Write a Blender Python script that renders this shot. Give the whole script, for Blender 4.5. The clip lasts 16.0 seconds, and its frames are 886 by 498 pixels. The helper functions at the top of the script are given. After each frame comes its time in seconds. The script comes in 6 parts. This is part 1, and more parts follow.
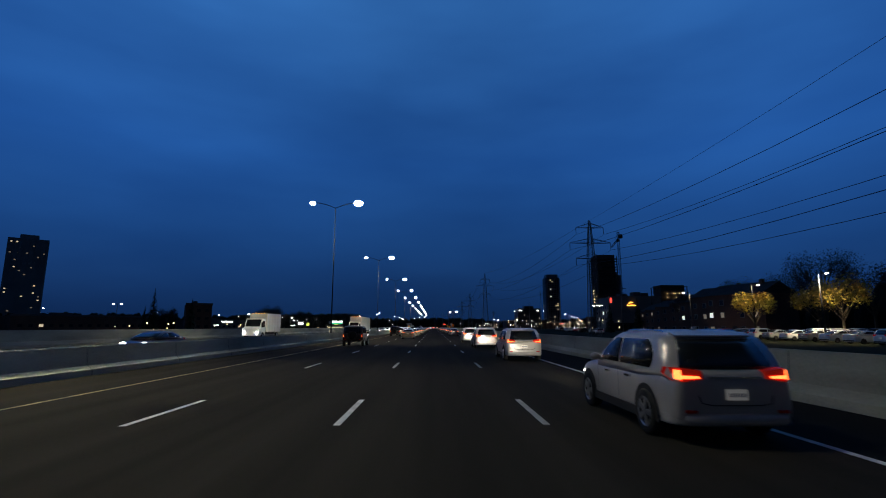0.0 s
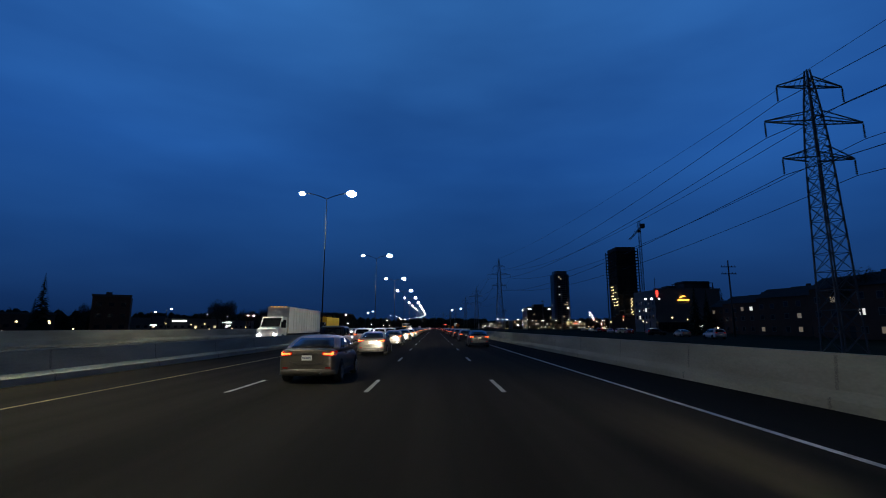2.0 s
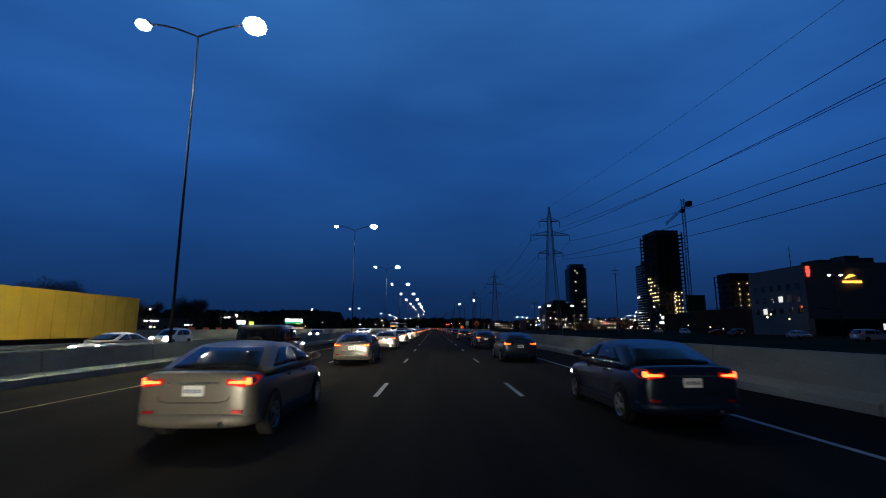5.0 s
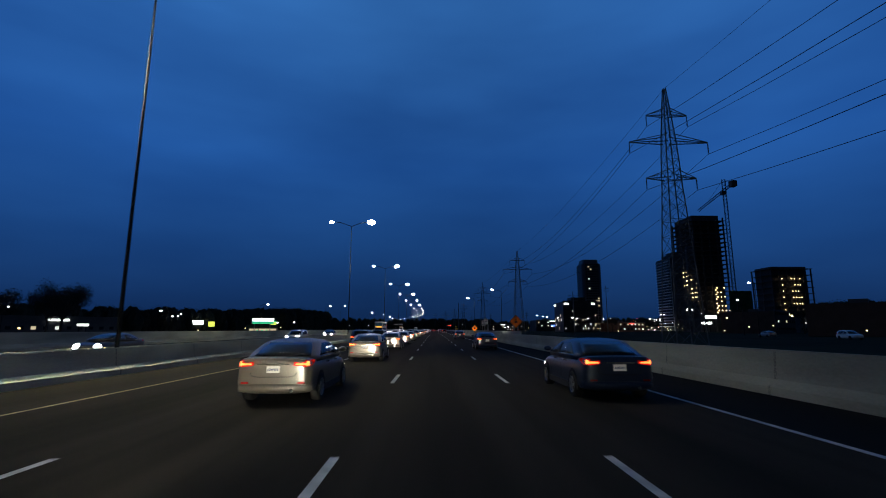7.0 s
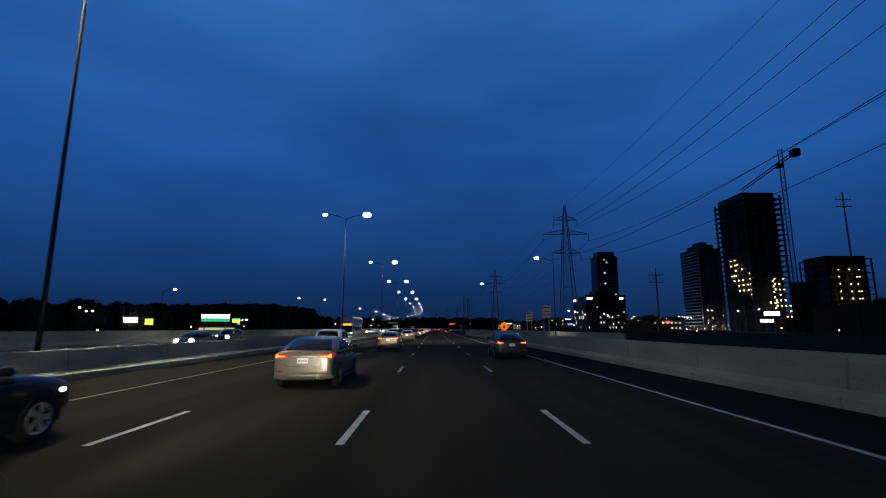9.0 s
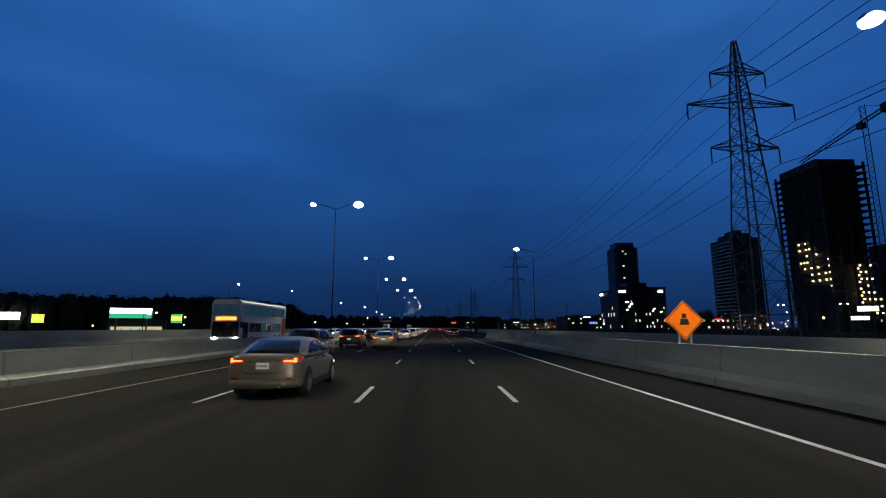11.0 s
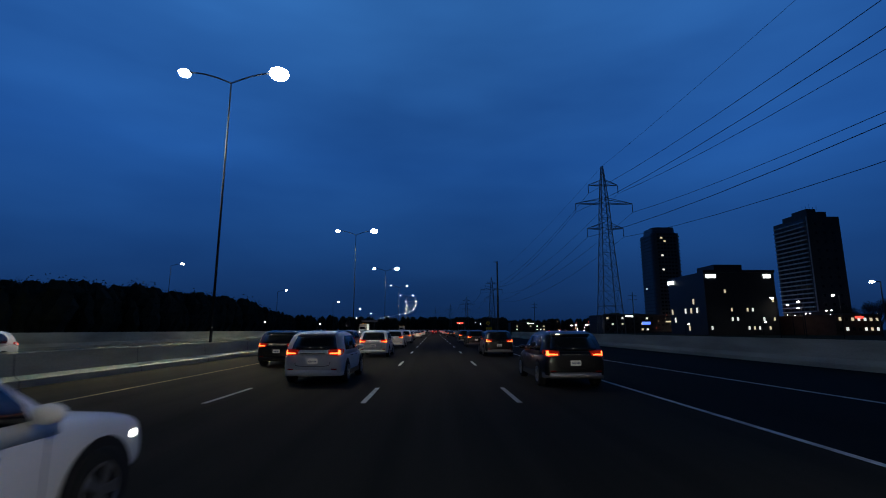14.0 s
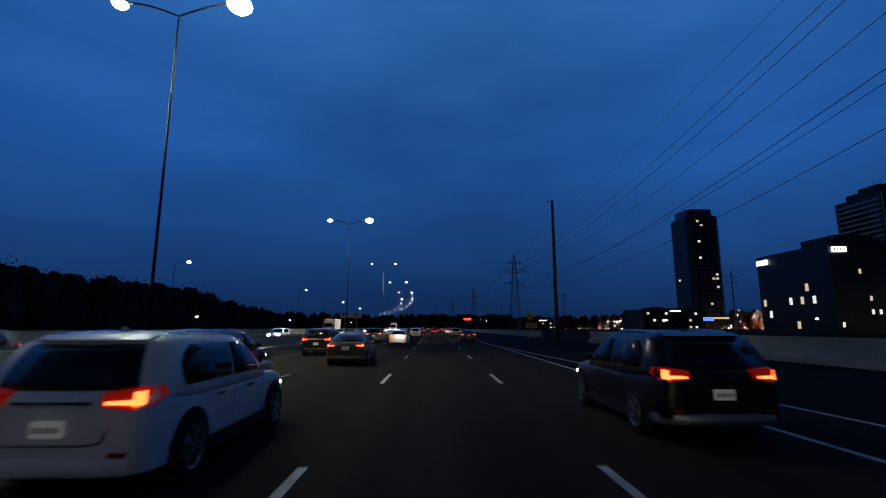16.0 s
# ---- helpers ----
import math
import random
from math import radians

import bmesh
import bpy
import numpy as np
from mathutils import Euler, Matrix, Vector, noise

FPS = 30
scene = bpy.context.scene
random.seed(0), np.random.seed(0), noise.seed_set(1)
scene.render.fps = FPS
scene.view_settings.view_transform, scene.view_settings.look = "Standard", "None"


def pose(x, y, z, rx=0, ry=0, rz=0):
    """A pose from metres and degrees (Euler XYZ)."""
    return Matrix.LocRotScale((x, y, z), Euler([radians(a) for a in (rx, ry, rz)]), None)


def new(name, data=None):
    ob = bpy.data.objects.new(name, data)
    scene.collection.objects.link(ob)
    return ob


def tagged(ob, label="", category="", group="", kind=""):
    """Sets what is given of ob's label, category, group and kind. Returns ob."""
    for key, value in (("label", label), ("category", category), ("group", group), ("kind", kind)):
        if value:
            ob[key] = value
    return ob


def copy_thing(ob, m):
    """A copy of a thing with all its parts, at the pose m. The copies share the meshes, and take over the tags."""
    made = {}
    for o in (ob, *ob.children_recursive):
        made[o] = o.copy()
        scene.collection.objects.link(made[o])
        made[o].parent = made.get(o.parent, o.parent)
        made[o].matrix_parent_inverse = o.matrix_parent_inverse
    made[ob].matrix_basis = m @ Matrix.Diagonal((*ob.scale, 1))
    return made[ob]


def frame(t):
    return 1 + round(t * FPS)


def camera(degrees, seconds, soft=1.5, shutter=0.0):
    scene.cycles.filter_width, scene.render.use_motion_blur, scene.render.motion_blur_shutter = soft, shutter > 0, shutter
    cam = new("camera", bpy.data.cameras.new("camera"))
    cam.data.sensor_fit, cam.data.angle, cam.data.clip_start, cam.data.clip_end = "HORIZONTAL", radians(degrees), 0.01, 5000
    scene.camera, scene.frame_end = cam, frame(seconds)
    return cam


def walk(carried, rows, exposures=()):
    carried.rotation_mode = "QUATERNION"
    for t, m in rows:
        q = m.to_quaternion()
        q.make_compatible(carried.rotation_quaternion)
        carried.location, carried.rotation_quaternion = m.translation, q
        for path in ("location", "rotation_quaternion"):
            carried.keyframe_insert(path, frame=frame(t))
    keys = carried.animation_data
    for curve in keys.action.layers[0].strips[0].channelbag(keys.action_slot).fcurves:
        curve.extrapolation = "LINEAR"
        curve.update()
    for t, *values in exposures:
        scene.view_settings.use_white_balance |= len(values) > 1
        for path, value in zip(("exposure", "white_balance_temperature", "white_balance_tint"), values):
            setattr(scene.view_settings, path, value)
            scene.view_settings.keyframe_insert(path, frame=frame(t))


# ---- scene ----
# camera and drive along a straight freeway lane
cam = camera(86.0, 16.0, soft=1.0, shutter=0.1)
EYE = 1.72
DRIVE = [
    (0.0, 0.00, 0.15, 99.35), (0.5, 0.03, 13.90, 99.35), (1.0, 0.07, 27.75, 99.35), (1.5, 0.11, 41.68, 99.35), (2.0, 0.11, 55.68, 99.40),
    (2.5, 0.12, 69.74, 99.40), (3.0, 0.11, 83.84, 99.40), (3.5, 0.03, 97.97, 99.40), (4.0, -0.10, 112.13, 99.40), (4.5, -0.18, 126.31, 99.40),
    (5.5, -0.30, 154.66, 99.50), (6.5, -0.35, 182.99, 99.57), (7.0, -0.38, 197.13, 99.60), (7.5, -0.37, 211.25, 99.70), (8.0, -0.36, 225.35, 99.50),
    (8.5, -0.33, 239.42, 99.50), (9.0, -0.31, 253.47, 99.50), (10.0, -0.10, 281.50, 99.46), (11.0, 0.08, 309.45, 99.42), (11.5, 0.12, 323.41, 99.40),
    (12.0, 0.11, 337.36, 99.40), (12.5, 0.10, 351.30, 99.40), (13.0, 0.00, 365.26, 99.40), (13.5, -0.06, 379.23, 99.60), (14.0, -0.04, 393.23, 99.65),
    (14.5, -0.06, 407.26, 99.45), (15.0, -0.07, 421.34, 99.40), (15.5, -0.09, 435.48, 99.40), (16.0, -0.10, 449.69, 99.40),
]
walk(cam, [(t, pose(x, y, EYE, rx, 0.0, -1.09)) for t, x, y, rx in DRIVE],
     [(0.0, 0.0, 6500, 10), (11.5, 0.0, 6500, 10), (12.0, 0.12, 6900, 10), (12.4, 0.32, 9200, 10), (12.7, 0.32, 9200, 10), (13.0, 0.14, 8600, 10), (13.5, -0.06, 6700, 10), (14.0, 0.0, 6500, 10), (16.0, 0.0, 6500, 10)])

# ---- world: cloudy blue dusk sky ----
world = bpy.data.worlds.new("dusk")
scene.world = world
world.use_nodes = True
wn, wl = world.node_tree.nodes, world.node_tree.links
wn.clear()
w_out = wn.new("ShaderNodeOutputWorld")
w_bg = wn.new("ShaderNodeBackground")
w_co = wn.new("ShaderNodeTexCoord")
w_sep = wn.new("ShaderNodeSeparateXYZ")
w_ramp = wn.new("ShaderNodeValToRGB")
w_map = wn.new("ShaderNodeMapping")
w_map.inputs["Scale"].default_value = (1.2, 1.2, 4.2)
w_cloud = wn.new("ShaderNodeTexNoise")
w_cloud.inputs["Scale"].default_value = 1.35
w_cloud.inputs["Detail"].default_value = 4.0
w_cloud.inputs["Roughness"].default_value = 0.46
w_cramp = wn.new("ShaderNodeValToRGB")
w_cramp.color_ramp.elements[0].position, w_cramp.color_ramp.elements[0].color = 0.3, (0.80, 0.80, 0.80, 1)
w_cramp.color_ramp.elements[1].position, w_cramp.color_ramp.elements[1].color = 0.72, (1.65, 1.45, 1.25, 1)
w_mix = wn.new("ShaderNodeMix")
w_mix.data_type, w_mix.blend_type = "RGBA", "MULTIPLY"
w_mix.inputs["Factor"].default_value = 1.0
sky = w_ramp.color_ramp
sky.elements[0].position, sky.elements[0].color = 0.0, (0.0040, 0.0185, 0.0726, 1)
sky.elements[1].position, sky.elements[1].color = 1.0, (0.0032, 0.0130, 0.0354, 1)
for at, c in ((0.05, (0.0048, 0.0247, 0.1009, 1)), (0.16, (0.0062, 0.0391, 0.1644, 1)), (0.33, (0.0105, 0.0690, 0.2875, 1)), (0.62, (0.0210, 0.1112, 0.3833, 1)), (0.76, (0.0060, 0.0300, 0.0884, 1))):
    e = sky.elements.new(at)
    e.color = c
wl.new(w_co.outputs["Generated"], w_sep.inputs[0])
wl.new(w_sep.outputs["Z"], w_ramp.inputs[0])
wl.new(w_co.outputs["Generated"], w_map.inputs[0])
wl.new(w_map.outputs[0], w_cloud.inputs["Vector"])
wl.new(w_cloud.outputs["Fac"], w_cramp.inputs[0])
wl.new(w_ramp.outputs[0], w_mix.inputs["A"])
wl.new(w_cramp.outputs[0], w_mix.inputs["B"])
wl.new(w_mix.outputs["Result"], w_bg.inputs[0])
wl.new(w_bg.outputs[0], w_out.inputs[0])
# the last daylight is ahead; the sky behind is darker
w_side = wn.new("ShaderNodeMapRange")
w_side.inputs["From Min"].default_value, w_side.inputs["From Max"].default_value = -0.35, 0.55
w_side.inputs["To Min"].default_value, w_side.inputs["To Max"].default_value = 0.16, 1.0
wl.new(w_sep.outputs["Y"], w_side.inputs["Value"])
w_abs, w_edge, w_mul = wn.new("ShaderNodeMath"), wn.new("ShaderNodeMapRange"), wn.new("ShaderNodeMath")
w_abs.operation, w_mul.operation = "ABSOLUTE", "MULTIPLY"
w_edge.inputs["From Min"].default_value, w_edge.inputs["From Max"].default_value = 0.1, 0.55
w_edge.inputs["To Min"].default_value, w_edge.inputs["To Max"].default_value = 0.88, 1.1
wl.new(w_sep.outputs["X"], w_abs.inputs[0])
wl.new(w_abs.outputs[0], w_edge.inputs["Value"])
wl.new(w_edge.outputs[0], w_mul.inputs[0])
wl.new(w_side.outputs[0], w_mul.inputs[1])
wl.new(w_mul.outputs[0], w_bg.inputs[1])


# ---- materials ----
def mat(name, base, rough=0.6, metal=0.0, var=0.25, scale=1.5, fine=30.0, bump=0.0, stretch=(1, 1, 1), gloss=0.2, glow=None, power=0.0, coat=0.0, rnd=0.0):
    """A surface with grain and stains at two sizes; glow: colour of what gives off light."""
    m = bpy.data.materials.new(name)
    m.use_nodes = True
    n, l = m.node_tree.nodes, m.node_tree.links
    b = n["Principled BSDF"]
    b.inputs["Roughness"].default_value, b.inputs["Metallic"].default_value = rough, metal
    b.inputs["Specular IOR Level"].default_value = gloss
    b.inputs["Coat Weight"].default_value = coat
    co, mp = n.new("ShaderNodeTexCoord"), n.new("ShaderNodeMapping")
    mp.inputs["Scale"].default_value = stretch
    l.new(co.outputs["Object"], mp.inputs[0])
    big, small = n.new("ShaderNodeTexNoise"), n.new("ShaderNodeTexNoise")
    big.inputs["Scale"].default_value, big.inputs["Detail"].default_value = scale, 4
    small.inputs["Scale"].default_value, small.inputs["Detail"].default_value = fine, 3
    l.new(mp.outputs[0], big.inputs["Vector"])
    l.new(co.outputs["Object"], small.inputs["Vector"])
    add = n.new("ShaderNodeMath")
    add.operation = "MULTIPLY_ADD"
    add.inputs[1].default_value = 0.4
    l.new(small.outputs["Fac"], add.inputs[0])
    l.new(big.outputs["Fac"], add.inputs[2])
    rng = n.new("ShaderNodeMapRange")
    rng.inputs["From Min"].default_value, rng.inputs["From Max"].default_value = 0.4, 1.0
    rng.inputs["To Min"].default_value, rng.inputs["To Max"].default_value = 1 - var, 1 + var
    l.new(add.outputs[0], rng.inputs["Value"])
    last = rng.outputs[0]
    if rnd:
        ob, mul = n.new("ShaderNodeObjectInfo"), n.new("ShaderNodeMath")
        rr = n.new("ShaderNodeMapRange")
        rr.inputs["To Min"].default_value, rr.inputs["To Max"].default_value = 1 - rnd, 1 + rnd
        l.new(ob.outputs["Random"], rr.inputs["Value"])
        mul.operation = "MULTIPLY"
        l.new(rr.outputs[0], mul.inputs[0])
        l.new(last, mul.inputs[1])
        last = mul.outputs[0]
    mix = n.new("ShaderNodeMix")
    mix.data_type, mix.blend_type = "RGBA", "MULTIPLY"
    mix.inputs["Factor"].default_value = 1.0
    mix.inputs["A"].default_value = (*base, 1)
    l.new(last, mix.inputs["B"])
    l.new(mix.outputs["Result"], b.inputs["Base Color"])
    if bump:
        bp = n.new("ShaderNodeBump")
        bp.inputs["Strength"].default_value, bp.inputs["Distance"].default_value = bump, 0.02
        l.new(small.outputs["Fac"], bp.inputs["Height"])
        l.new(bp.outputs[0], b.inputs["Normal"])
    if glow:
        b.inputs["Emission Color"].default_value = (*glow, 1)
        b.inputs["Emission Strength"].default_value = power
    return m


M_ASPHALT = mat("asphalt", (0.0262, 0.0242, 0.0188), 0.92, gloss=0.04, var=0.5, scale=0.9, fine=60, bump=0.25, stretch=(1.0, 0.03, 1))
M_SHOULDER = mat("shoulder_asphalt", (0.012, 0.012, 0.0115), 0.92, gloss=0.04, var=0.35, scale=0.6, fine=50, bump=0.25, stretch=(1.0, 0.08, 1))
M_LINE = mat("road_paint", (0.56, 0.56, 0.53), 0.7, var=0.5, scale=2.2, fine=45, rnd=0.15, gloss=0.1)
M_YELLOW = mat("yellow_road_paint", (0.50, 0.40, 0.19), 0.6, var=0.2, scale=3, fine=40)
M_CONCRETE = mat("barrier_concrete", (0.345, 0.342, 0.255), 0.88, var=0.38, scale=0.5, fine=18, bump=0.3, stretch=(1, 0.35, 2.0))
M_TOWER_CONC = mat("tower_concrete", (0.26, 0.26, 0.25), 0.85, var=0.25, scale=0.08, fine=1.2)
M_RAW_CONC = mat("raw_concrete", (0.11, 0.105, 0.10), 0.9, var=0.3, scale=0.1, fine=1.0)
M_GRASS = mat("dark_grass", (0.03, 0.034, 0.018), 0.98, gloss=0.02, var=0.4, scale=0.05, fine=2.0, bump=0.3)
M_STEEL = mat("galvanised_steel", (0.30, 0.31, 0.32), 0.5, metal=0.6, var=0.15, scale=0.5, fine=6)
M_LATTICE = mat("weathered_steel_lattice", (0.12, 0.125, 0.13), 0.6, metal=0.4, var=0.2, scale=0.4, fine=5)
M_POLE = mat("dull_steel_pole", (0.022, 0.024, 0.028), 0.9, metal=0.0, var=0.15, scale=0.5, fine=6)
M_WIRE = mat("wire", (0.02, 0.02, 0.022), 0.6, metal=0.3, var=0.1)
M_LED = mat("lamp_lens", (0.8, 0.8, 0.8), 0.3, glow=(1.0, 0.97, 0.90), power=60)
M_LED_FAR = mat("far_lamp_lens", (0.8, 0.8, 0.8), 0.3, glow=(1.0, 0.96, 0.88), power=22)
M_BARK = mat("bark", (0.07, 0.055, 0.04), 0.9, var=0.3, scale=3, fine=30)
M_TWIG = mat("bare_twigs", (0.05, 0.042, 0.034), 0.95, var=0.3, scale=0.4, fine=4)
M_CONIFER = mat("conifer_needles", (0.03, 0.045, 0.022), 0.9, var=0.35, scale=0.5, fine=6)
M_YELLOWLEAF = mat("yellow_autumn_leaves", (0.42, 0.30, 0.06), 0.8, var=0.35, scale=0.6, fine=5)
M_WOODS = mat("far_woods", (0.042, 0.042, 0.032), 0.98, gloss=0.02, var=0.4, scale=0.06, fine=0.8)
M_BLACKFACADE = mat("black_facade", (0.010, 0.010, 0.012), gloss=0.5, rough=0.35, var=0.2, scale=0.1, fine=2)
M_DARKGLASS = mat("dark_window_glass", (0.02, 0.024, 0.03), gloss=0.5, rough=0.12, var=0.15, scale=0.2, fine=2)
M_LITWARM = mat("lit_window_warm", (0.5, 0.45, 0.35), 0.4, glow=(1.0, 0.80, 0.52), power=0.6, rnd=0.6)
M_LITCOOL = mat("lit_window_cool", (0.6, 0.6, 0.6), 0.4, glow=(0.95, 0.95, 0.88), power=0.85, rnd=0.6)
M_DIMWARM = mat("dim_lit_window", (0.4, 0.38, 0.33), 0.4, glow=(1.0, 0.80, 0.55), power=0.12, rnd=0.5)
M_SIGNWHITE = mat("lit_sign_white", (0.8, 0.8, 0.8), 0.4, glow=(0.92, 1.0, 0.98), power=3.0)
M_SIGNGREEN = mat("lit_sign_green", (0.05, 0.4, 0.2), 0.4, glow=(0.05, 0.65, 0.30), power=0.8)
M_SIGNRED = mat("lit_sign_red", (0.5, 0.03, 0.02), 0.4, glow=(1.0, 0.07, 0.05), power=2.2)
M_SIGNORANGE = mat("lit_sign_orange", (0.6, 0.3, 0.05), 0.4, glow=(1.0, 0.42, 0.06), power=3.0)
M_SIGNYELLOW = mat("lit_sign_yellow", (0.6, 0.6, 0.05), 0.4, glow=(0.75, 0.80, 0.12), power=1.2)
M_SIGNBLUE = mat("lit_sign_blue", (0.05, 0.1, 0.6), 0.4, glow=(0.10, 0.22, 1.0), power=1.6)
M_PALEWALL = mat("pale_stucco", (0.36, 0.36, 0.345), 0.85, var=0.12, scale=0.15, fine=3)
M_TOWERGLASS = mat("tower_glass", (0.10, 0.11, 0.125), 0.35, gloss=0.5, var=0.2, scale=0.1, fine=1.5)
M_BALCONY = mat("white_balcony_paint", (0.72, 0.72, 0.70), 0.7, var=0.15, scale=0.3, fine=4)
M_GREYWALL = mat("grey_stucco", (0.20, 0.20, 0.195), 0.85, var=0.15, scale=0.15, fine=3)
M_BRICK = mat("brown_brick", (0.13, 0.075, 0.055), 0.85, var=0.25, scale=0.4, fine=7)
M_ROOF = mat("dark_roof", (0.05, 0.047, 0.045), 0.9, var=0.25, scale=0.5, fine=8)
M_ORANGE = mat("orange_reflective_sheet", (0.95, 0.20, 0.01), 0.35, var=0.08)
M_BLACKPAINT = mat("black_paint", (0.015, 0.015, 0.015), 0.6, var=0.1)
M_YSIGN = mat("yellow_reflective_sheet", (0.95, 0.60, 0.02), 0.35, var=0.08)
M_WSIGN = mat("white_reflective_sheet", (0.75, 0.75, 0.72), 0.35, var=0.08)
M_ALU = mat("aluminium_back", (0.4, 0.4, 0.4), 0.4, metal=0.8, var=0.1)
M_DRUM = mat("orange_fence_plastic", (0.75, 0.13, 0.02), 0.6, var=0.2)
M_GREENNET = mat("green_scaffold_netting", (0.02, 0.075, 0.035), 0.9, var=0.35, scale=0.3, fine=3)
M_TYRE = mat("tyre_rubber", (0.018, 0.018, 0.018), 0.9, var=0.15, scale=5)
M_RIM = mat("alloy_rim", (0.45, 0.45, 0.46), 0.3, metal=0.9, var=0.1)
M_CARGLASS = mat("tinted_car_glass", (0.012, 0.014, 0.016), gloss=0.5, rough=0.06, var=0.05)
M_TRIM = mat("black_plastic_trim", (0.02, 0.02, 0.021), 0.55, var=0.15, scale=4)
M_CHROME = mat("chrome", (0.6, 0.6, 0.6), gloss=0.5, rough=0.15, metal=1.0, var=0.05)
# faint glow in the plate itself stands for the light of plate lamps
M_PLATEGLOW = mat("number_plate", (0.7, 0.7, 0.68), 0.4, var=0.08, glow=(0.9, 0.88, 0.8), power=0.08)
M_PLATEINK = mat("plate_ink", (0.05, 0.08, 0.2), 0.5, var=0.05)
M_REFLECT = mat("red_reflector", (0.40, 0.012, 0.01), 0.25, var=0.05)
M_TAIL = mat("red_tail_lens", (0.45, 0.015, 0.01), 0.2, glow=(1.0, 0.03, 0.01), power=0.09, var=0.05)
M_TAILFAR = mat("tail_lamp_red", (0.8, 0.05, 0.03), 0.3, glow=(1.0, 0.07, 0.035), power=3.5, var=0.05)
M_TAILCORE = mat("tail_lamp_bright", (0.8, 0.2, 0.1), 0.3, glow=(1.0, 0.17, 0.035), power=3.8, var=0.05)
M_HEAD = mat("headlamp_bright", (0.9, 0.9, 0.9), 0.2, glow=(1.0, 0.97, 0.92), power=60.0, var=0.02)
M_HEADDIM = mat("headlamp_bulb", (0.9, 0.9, 0.9), 0.2, glow=(1.0, 0.96, 0.88), power=12.0, var=0.02)
M_SIDEMARK = mat("amber_marker", (0.6, 0.25, 0.02), 0.3, glow=(1.0, 0.40, 0.05), power=2.0, var=0.05)
# blue glow holds both cabin light and sky reflected in the glass
M_BUSGLASS = mat("lit_bus_window", (0.03, 0.045, 0.06), 0.12, glow=(0.18, 0.50, 0.80), power=0.05, var=0.6, scale=0.8, rnd=0.6)
M_TRUCKWHITE = mat("white_truck_panel", (0.70, 0.70, 0.68), 0.5, var=0.12, scale=0.6, fine=6)


def paint(name, rgb, metal=0.35, rough=0.28):
    return mat(name, rgb, rough, metal=metal, gloss=0.5, var=0.1, scale=1.2, fine=40, coat=0.3)


P_SILVER = paint("silver_paint", (0.36, 0.355, 0.345), 0.2)
P_BLUE = paint("dark_blue_paint", (0.014, 0.026, 0.06))
P_GREY = paint("warm_grey_paint", (0.19, 0.175, 0.145), 0.25)
P_BLACK = paint("black_car_paint", (0.012, 0.012, 0.014))
P_WHITE = paint("white_car_paint", (0.80, 0.80, 0.77), 0.0)
P_CHAMPAGNE = paint("beige_grey_paint", (0.135, 0.122, 0.099), 0.25)
P_NAVY = paint("dark_grey_paint", (0.032, 0.034, 0.038), 0.3)
P_RED = paint("red_paint", (0.35, 0.02, 0.02))


# ---- mesh helpers ----
def box(bm, x0, y0, z0, x1, y1, z1, taper=0.0):
    t = taper
    lo = [bm.verts.new(c) for c in ((x0, y0, z0), (x1, y0, z0), (x1, y1, z0), (x0, y1, z0))]
    hi = [bm.verts.new(c) for c in ((x0 + t, y0 + t, z1), (x1 - t, y0 + t, z1), (x1 - t, y1 - t, z1), (x0 + t, y1 - t, z1))]
    bm.faces.new(lo[::-1])
    bm.faces.new(hi)
    for i in range(4):
        bm.faces.new((lo[i], lo[(i + 1) % 4], hi[(i + 1) % 4], hi[i]))
    return bm


def rod(bm, a, b, r0, r1=None, n=6):
    a, b = Vector(a), Vector(b)
    r1 = r0 if r1 is None else r1
    d = (b - a).normalized()
    u = d.orthogonal().normalized()
    v = d.cross(u)
    ring = [[bm.verts.new(p + (u * math.cos(k * math.tau / n) + v * math.sin(k * math.tau / n)) * r) for k in range(n)] for p, r in ((a, r0), (b, r1))]
    for k in range(n):
        bm.faces.new((ring[0][k], ring[0][(k + 1) % n], ring[1][(k + 1) % n], ring[1][k]))
    bm.faces.new(ring[0][::-1])
    bm.faces.new(ring[1])
    return bm


def tube(bm, pts, radii, n=4):
    """One bent bar through the points."""
    pts = [Vector(p) for p in pts]
    radii = radii if isinstance(radii, (list, tuple)) else [radii] * len(pts)
    rings = []
    for k, p in enumerate(pts):
        d = (pts[min(k + 1, len(pts) - 1)] - pts[max(k - 1, 0)]).normalized()
        u = d.cross(Vector((0, 0, 1)))
        u = u.normalized() if u.length > 0.05 else d.orthogonal().normalized()
        v = d.cross(u)
        rings.append([bm.verts.new(p + (u * math.cos(q * math.tau / n) + v * math.sin(q * math.tau / n)) * radii[k]) for q in range(n)])
    for a, b in zip(rings, rings[1:]):
        for q in range(n):
            bm.faces.new((a[q], a[(q + 1) % n], b[(q + 1) % n], b[q]))
    bm.faces.new(rings[0][::-1])
    bm.faces.new(rings[-1])
    return bm


def sweep(bm, profile, stations, closed=True):
    """The profile (x, z), carried through stations (dx, y, dz)."""
    rows = [[bm.verts.new((x + dx, y, z + dz)) for x, z in profile] for dx, y, dz in stations]
    n = len(profile)
    for a, b in zip(rows, rows[1:]):
        for k in range(n if closed else n - 1):
            bm.faces.new((a[k], a[(k + 1) % n], b[(k + 1) % n], b[k]))
    if closed:
        bm.faces.new(rows[0])
        bm.faces.new(rows[-1][::-1])
    return bm


